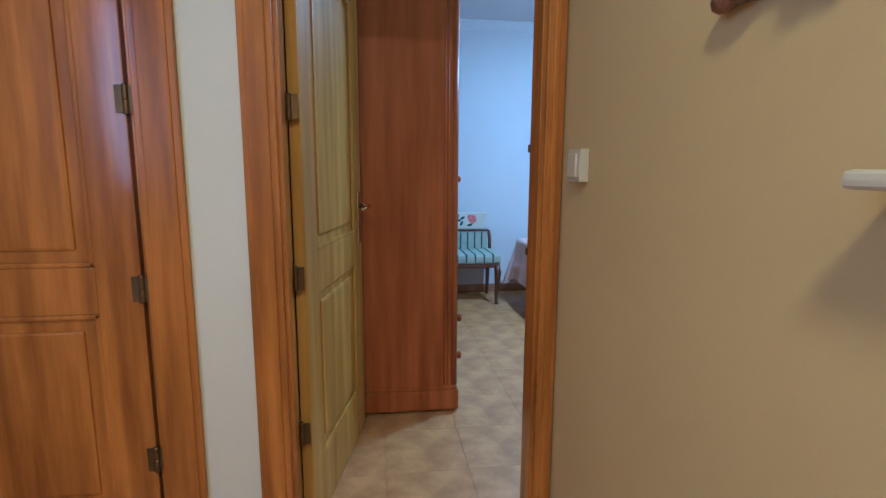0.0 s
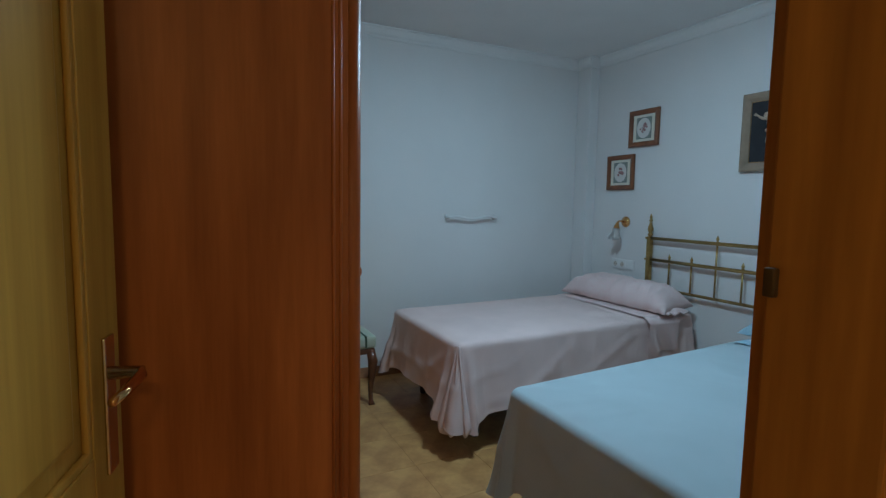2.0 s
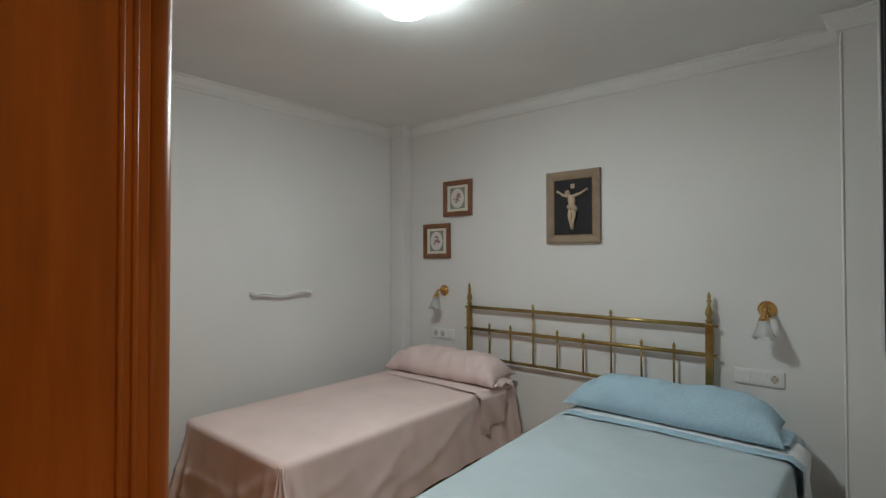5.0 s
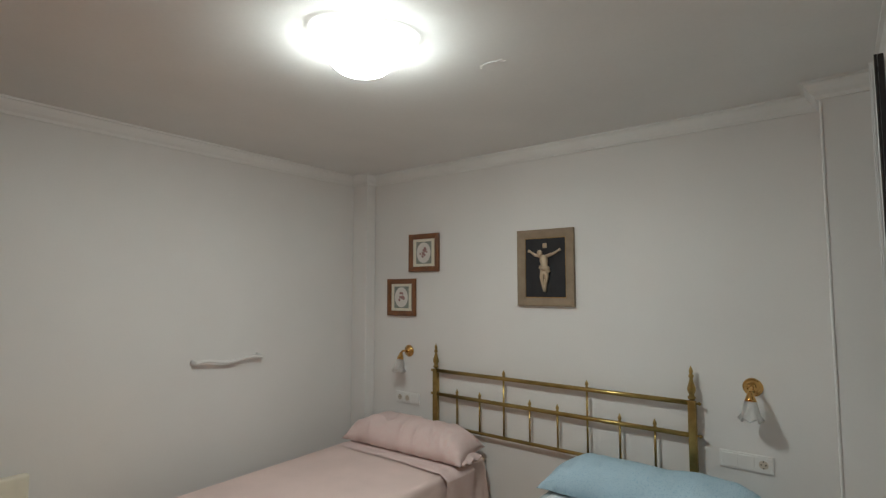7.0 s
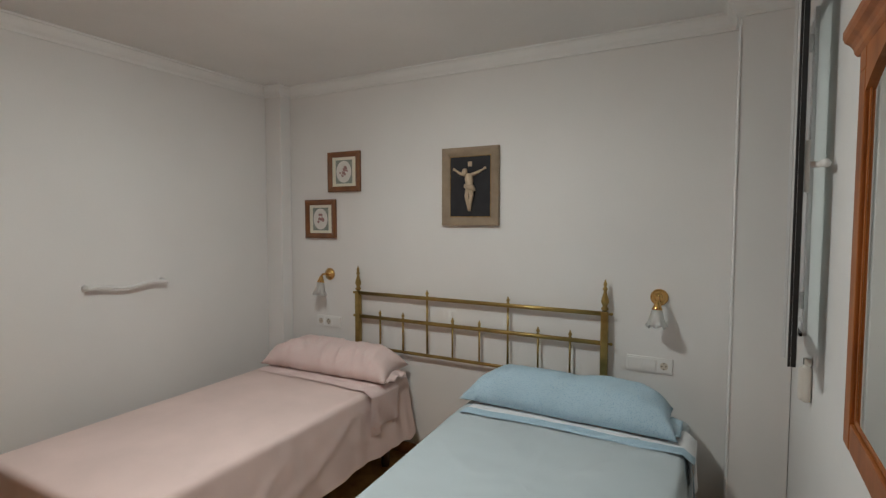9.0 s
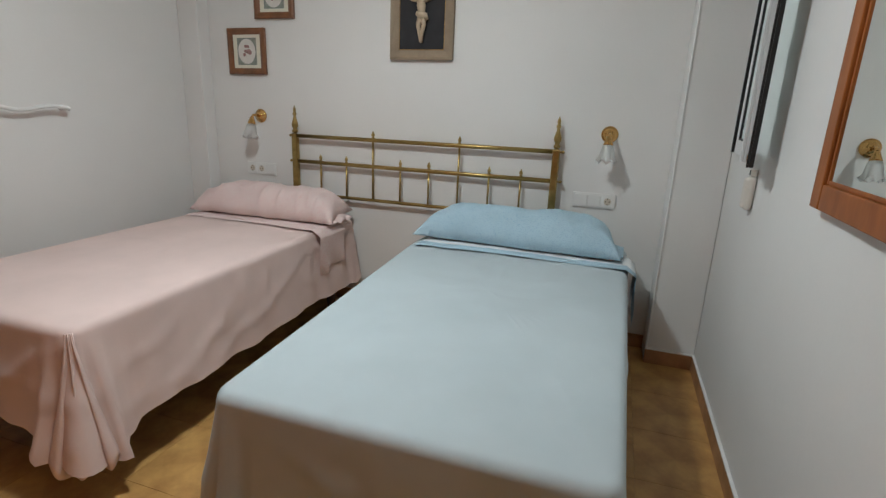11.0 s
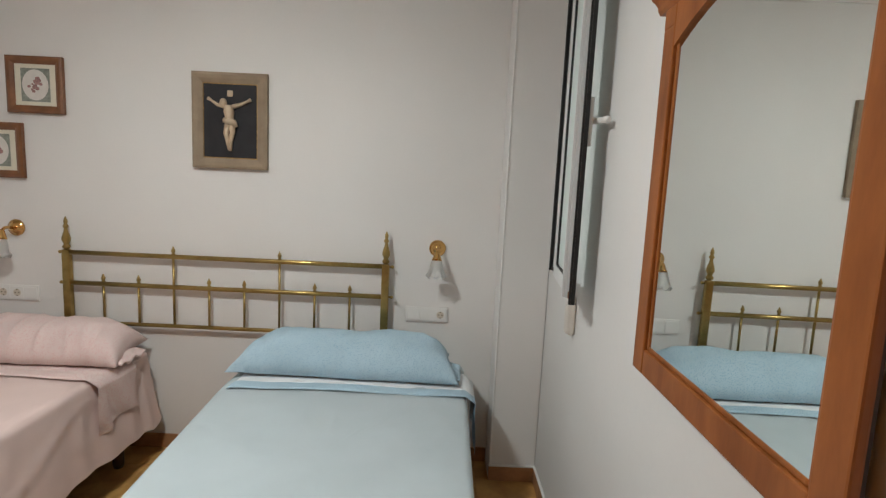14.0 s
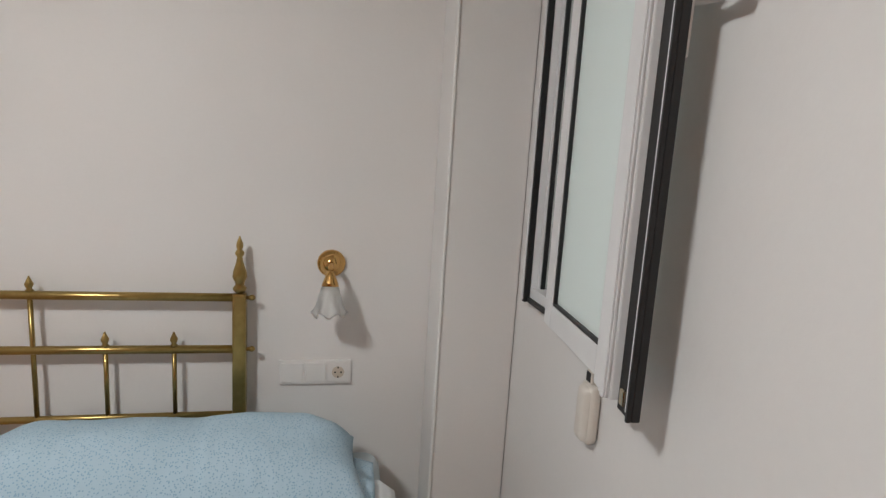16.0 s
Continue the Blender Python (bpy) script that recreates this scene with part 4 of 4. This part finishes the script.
# ---- wardrobe ----
WX0, WX1, WYF, WYB, WH = 0.05, 1.690, -2.825, -3.455, 2.20
WD = thing("wardrobe", (0, 0, 0), "tall cherry wood wardrobe with drawers and a moulded plinth", "wardrobe")
part("side", box(WX1 - 0.022, WX1, WYB, WYF - 0.022, 0.10, WH - 0.05, 0.003), CHERRY, WD)
part("side", box(WX0, WX0 + 0.022, WYB, WYF - 0.022, 0.10, WH - 0.05, 0.003), CHERRY, WD)
part("back", box(WX0 + 0.023, WX1 - 0.023, WYB, WYB + 0.012, 0.10, WH - 0.05), CHERRY, WD)
part("corner_post", tube([(WX1 - 0.022, WYF - 0.010, 0.135), (WX1 - 0.022, WYF - 0.010, WH - 0.09)], 0.020, 14), CHERRY, WD, "rounded corner post", True)
for dy in (0.040, 0.056):
    part("bead", tube([(WX1 + 0.0005, WYF - dy, 0.14), (WX1 + 0.0005, WYF - dy, WH - 0.06)], 0.004, 8), CHERRY, WD, "thin vertical bead", True)
bm = box(WX0 - 0.012, WX1 + 0.014, WYB, WYF + 0.014, 0.014, 0.115, 0.006)
box(WX0 - 0.004, WX1 + 0.006, WYB, WYF + 0.006, 0.115, 0.132, 0.005, bm)
part("plinth", bm, CHERRY, WD, "moulded plinth")
for fx in (WX0 + 0.03, WX1 - 0.03):
    for fy in (WYB + 0.04, WYF - 0.025):
        part("foot", lathe([(0.030, 0), (0.036, 0.004), (0.034, 0.010), (0.028, 0.015)], 14, m=Matrix.Translation((fx, fy, 0))), CHERRY, WD, "turned bun foot", True)
part("top", box(WX0 - 0.02, WX1 + 0.02, WYB, WYF + 0.02, WH - 0.05, WH, 0.012), CHERRY, WD)
dw = (WX1 - WX0 - 0.09) / 3
for i in range(3):
    a = WX0 + 0.045 + i * dw
    for z0, z1 in ((0.145, 0.335), (0.345, 0.535)):
        dr = part("drawer_front", box(a + 0.003, a + dw - 0.003, WYF - 0.022, WYF, z0, z1, 0.005), CHERRY, WD)
        for kx in (a + 0.09, a + dw - 0.09):
            part("knob", lathe([(0.009, 0), (0.008, 0.018), (0.018, 0.032), (0.020, 0.042), (0.012, 0.050)], 14, m=pose(kx, WYF, (z0 + z1) / 2, -90, 0, 0)), CHERRY, dr, "turned wooden knob", True)
    dd = part("door", box(a + 0.003, a + dw - 0.003, WYF - 0.022, WYF - 0.002, 0.545, WH - 0.06, 0.004), CHERRY, WD)
    part("raised_panel", box(a + 0.07, a + dw - 0.07, WYF - 0.002, WYF + 0.008, 0.62, WH - 0.14, 0.006), CHERRY, dd)
    part("knob", lathe([(0.007, 0), (0.006, 0.010), (0.014, 0.020), (0.016, 0.027), (0.010, 0.034)], 14, m=pose(a + dw - 0.045, WYF - 0.002, 1.15, -90, 0, 0)), CHERRY, dd, "turned wooden knob", True)

# ---- chair by the west wall ----
CH = thing("chair", (-0.50, -2.34, 0), "small striped upholstered chair with curved dark wooden legs", "chair")


def stripes(x0, x1, y0, y1, z0, z1, axis, n, parent):
    for i in range(n):
        f = (i + 0.5) / n
        y = y0 + (y1 - y0) * f
        part("stripe", box(x0, x1, y - 0.007, y + 0.007, z0, z1, 0.001), GREENSTRIPE, parent, "dark green stripe")


st = part("seat", soft_block(-0.20, 0.215, -0.235, 0.235, 0.37, 0.455, 0.03), CREAMSEAT, CH, "cream seat with dark green stripes")
stripes(-0.18, 0.217, -0.20, 0.20, 0.385, 0.457, "y", 5, st)
part("seat_frame", box(-0.20, 0.205, -0.225, 0.225, 0.335, 0.372, 0.008), CHAIRWOOD, CH)
for y in (-0.20, 0.20):
    part("leg", tube([(0.185, y, 0.36), (0.205, y * 1.04, 0.29), (0.195, y * 1.02, 0.18), (0.180, y, 0.09), (0.190, y, 0.03), (0.210, y, 0.0)], 0.02, 12, radii=[0.028, 0.032, 0.022, 0.015, 0.015, 0.022]), CHAIRWOOD, CH, "curved cabriole leg", True)
    part("leg", tube([(-0.185, y, 0.36), (-0.19, y, 0.18), (-0.215, y, 0.0)], 0.016, 10, radii=[0.022, 0.018, 0.015]), CHAIRWOOD, CH, "", True)
    part("back_post", tube([(-0.185, y * 1.08, 0.36), (-0.195, y * 1.08, 0.55), (-0.215, y * 1.05, 0.622)], 0.016, 10), CHAIRWOOD, CH, "", True)
bk = part("backrest", soft_block(-0.225, -0.185, -0.195, 0.195, 0.44, 0.62, 0.015), CREAMSEAT, CH, "striped upholstered backrest")
stripes(-0.186, -0.182, -0.17, 0.17, 0.45, 0.61, "y", 5, bk)
part("top_rail", box(-0.235, -0.180, -0.205, 0.205, 0.62, 0.635, 0.005), CHAIRWOOD, CH)
CU = thing("cushion", (-0.715, -2.34, 0.635), "cream cushion painted with a pink rose on the chair back", "cushion")
part("cover", soft_block(-0.022, 0.022, -0.19, 0.19, 0.0, 0.165, 0.018), PAPER, CU)
bm = bmesh.new()
for k, (yy, zz, s) in enumerate(((0.035, 0.10, 0.032), (0.055, 0.115, 0.026), (0.02, 0.12, 0.024), (0.045, 0.075, 0.024), (0.065, 0.09, 0.02))):
    lathe([(1, 0), (0.7, 0.02), (0.1, 0.03)], 10, bm, Matrix.Translation((0.0222 + 0.0004 * k, yy, zz)) @ pose(0, 0, 0, 0, 90, 0) @ Matrix.Diagonal((s, s, 0.05, 1)))
part("rose", bm, ROSE, CU, "pink rose motif")
for k, (yy, zz, a) in enumerate(((-0.05, 0.11, 30), (-0.09, 0.09, -20), (-0.06, 0.06, 60), (0.02, 0.045, 10), (-0.10, 0.125, 70))):
    part("leaf_motif", lathe([(1, 0), (0.8, 0.02)], 8, m=Matrix.Translation((0.0222 + 0.0004 * k, yy, zz)) @ pose(0, 0, 0, a, 0, 0) @ pose(0, 0, 0, 0, 90, 0) @ Matrix.Diagonal((0.012, 0.027, 0.05, 1))), LEAF, CU, "dark green leaf motif")

# ---- hall things ----
LS = thing("light_switch", (2.768, HYN, 1.205), "cream surface-mounted light switch on the beige wall", "light switch")
part("back_box", box(-0.040, 0.040, -0.026, -0.001, -0.042, 0.042, 0.003), AGED, LS)
part("rocker", box(-0.028, 0.028, -0.034, -0.0255, -0.031, 0.031, 0.004), AGED, LS)

SH = thing("wall_shelf", (3.745, HYN, 1.183), "small white rounded shelf on the beige hall wall", "shelf")
part("board", box(-0.14, 0.14, -0.085, -0.001, -0.010, 0.010, 0.009, seg=3), AGED, SH)

FR = thing("picture", (3.60, HYN, 1.42), "dark carved gilt-edged picture frame on the beige wall", "picture")
bm = bmesh.new()
rnd = random.Random(3)
for i in range(15):
    f = i / 14
    rr = 0.020 + 0.008 * math.sin(i * 1.9)
    bmesh.ops.create_icosphere(bm, subdivisions=2, radius=rr, matrix=Matrix.Translation((-0.28 + 0.56 * f, -0.022, 0.02 + 0.018 * abs(math.sin(f * 9)))) @ Matrix.Diagonal((1.3, 0.9, 0.9, 1)))
box(-0.28, 0.28, -0.022, -0.001, 0.02, 0.075, 0.006, bm)
part("carved_rail", bm, CARVED, FR, "carved lower rail", True)
for x in (-0.28, 0.25):
    part("side_rail", box(x, x + 0.03, -0.022, -0.001, 0.076, 0.60, 0.006), CARVED, FR)
part("top_rail", box(-0.28, 0.28, -0.0225, -0.001, 0.60, 0.66, 0.006), CARVED, FR)
part("canvas", box(-0.249, 0.249, -0.010, -0.001, 0.077, 0.599), TAUPE, FR)

# ---- floor tiles ----
S, G = 0.333, 0.0009
xa, ya = XL + 0.0, YS - 0.012


def tile(x0, x1, y0, y1, cache={}):
    key = (round(x1 - x0, 3), round(y1 - y0, 3))
    if key not in cache:
        me = bpy.data.meshes.new("tile")
        b = box(-key[0] / 2, key[0] / 2, -key[1] / 2, key[1] / 2, -0.0035, 0.0, 0.0005, seg=1)
        b.to_mesh(me)
        b.free()
        me.materials.append(TILE)
        cache[key] = me
    ob = new("tile", cache[key])
    ob.matrix_basis = pose((x0 + x1) / 2, (y0 + y1) / 2, 0)
    ob.parent = floor


for x_lo, x_hi, y_lo, y_hi in ((XL, XR, YS, 0.0), (XR, HX0, DY0 + 0.03, DY1 - 0.03), (HX0, HX1, HYS, HYN)):
    i0, i1 = math.floor((x_lo - xa) / S), math.ceil((x_hi - xa) / S)
    j0, j1 = math.floor((y_lo - ya) / S), math.ceil((y_hi - ya) / S)
    for i in range(i0, i1):
        for j in range(j0, j1):
            x0, x1 = max(x_lo, xa + i * S + G / 2), min(x_hi, xa + (i + 1) * S - G / 2)
            y0, y1 = max(y_lo, ya + j * S + G / 2), min(y_hi, ya + (j + 1) * S - G / 2)
            if x1 - x0 > 0.008 and y1 - y0 > 0.008:
                tile(x0, x1, y0, y1)
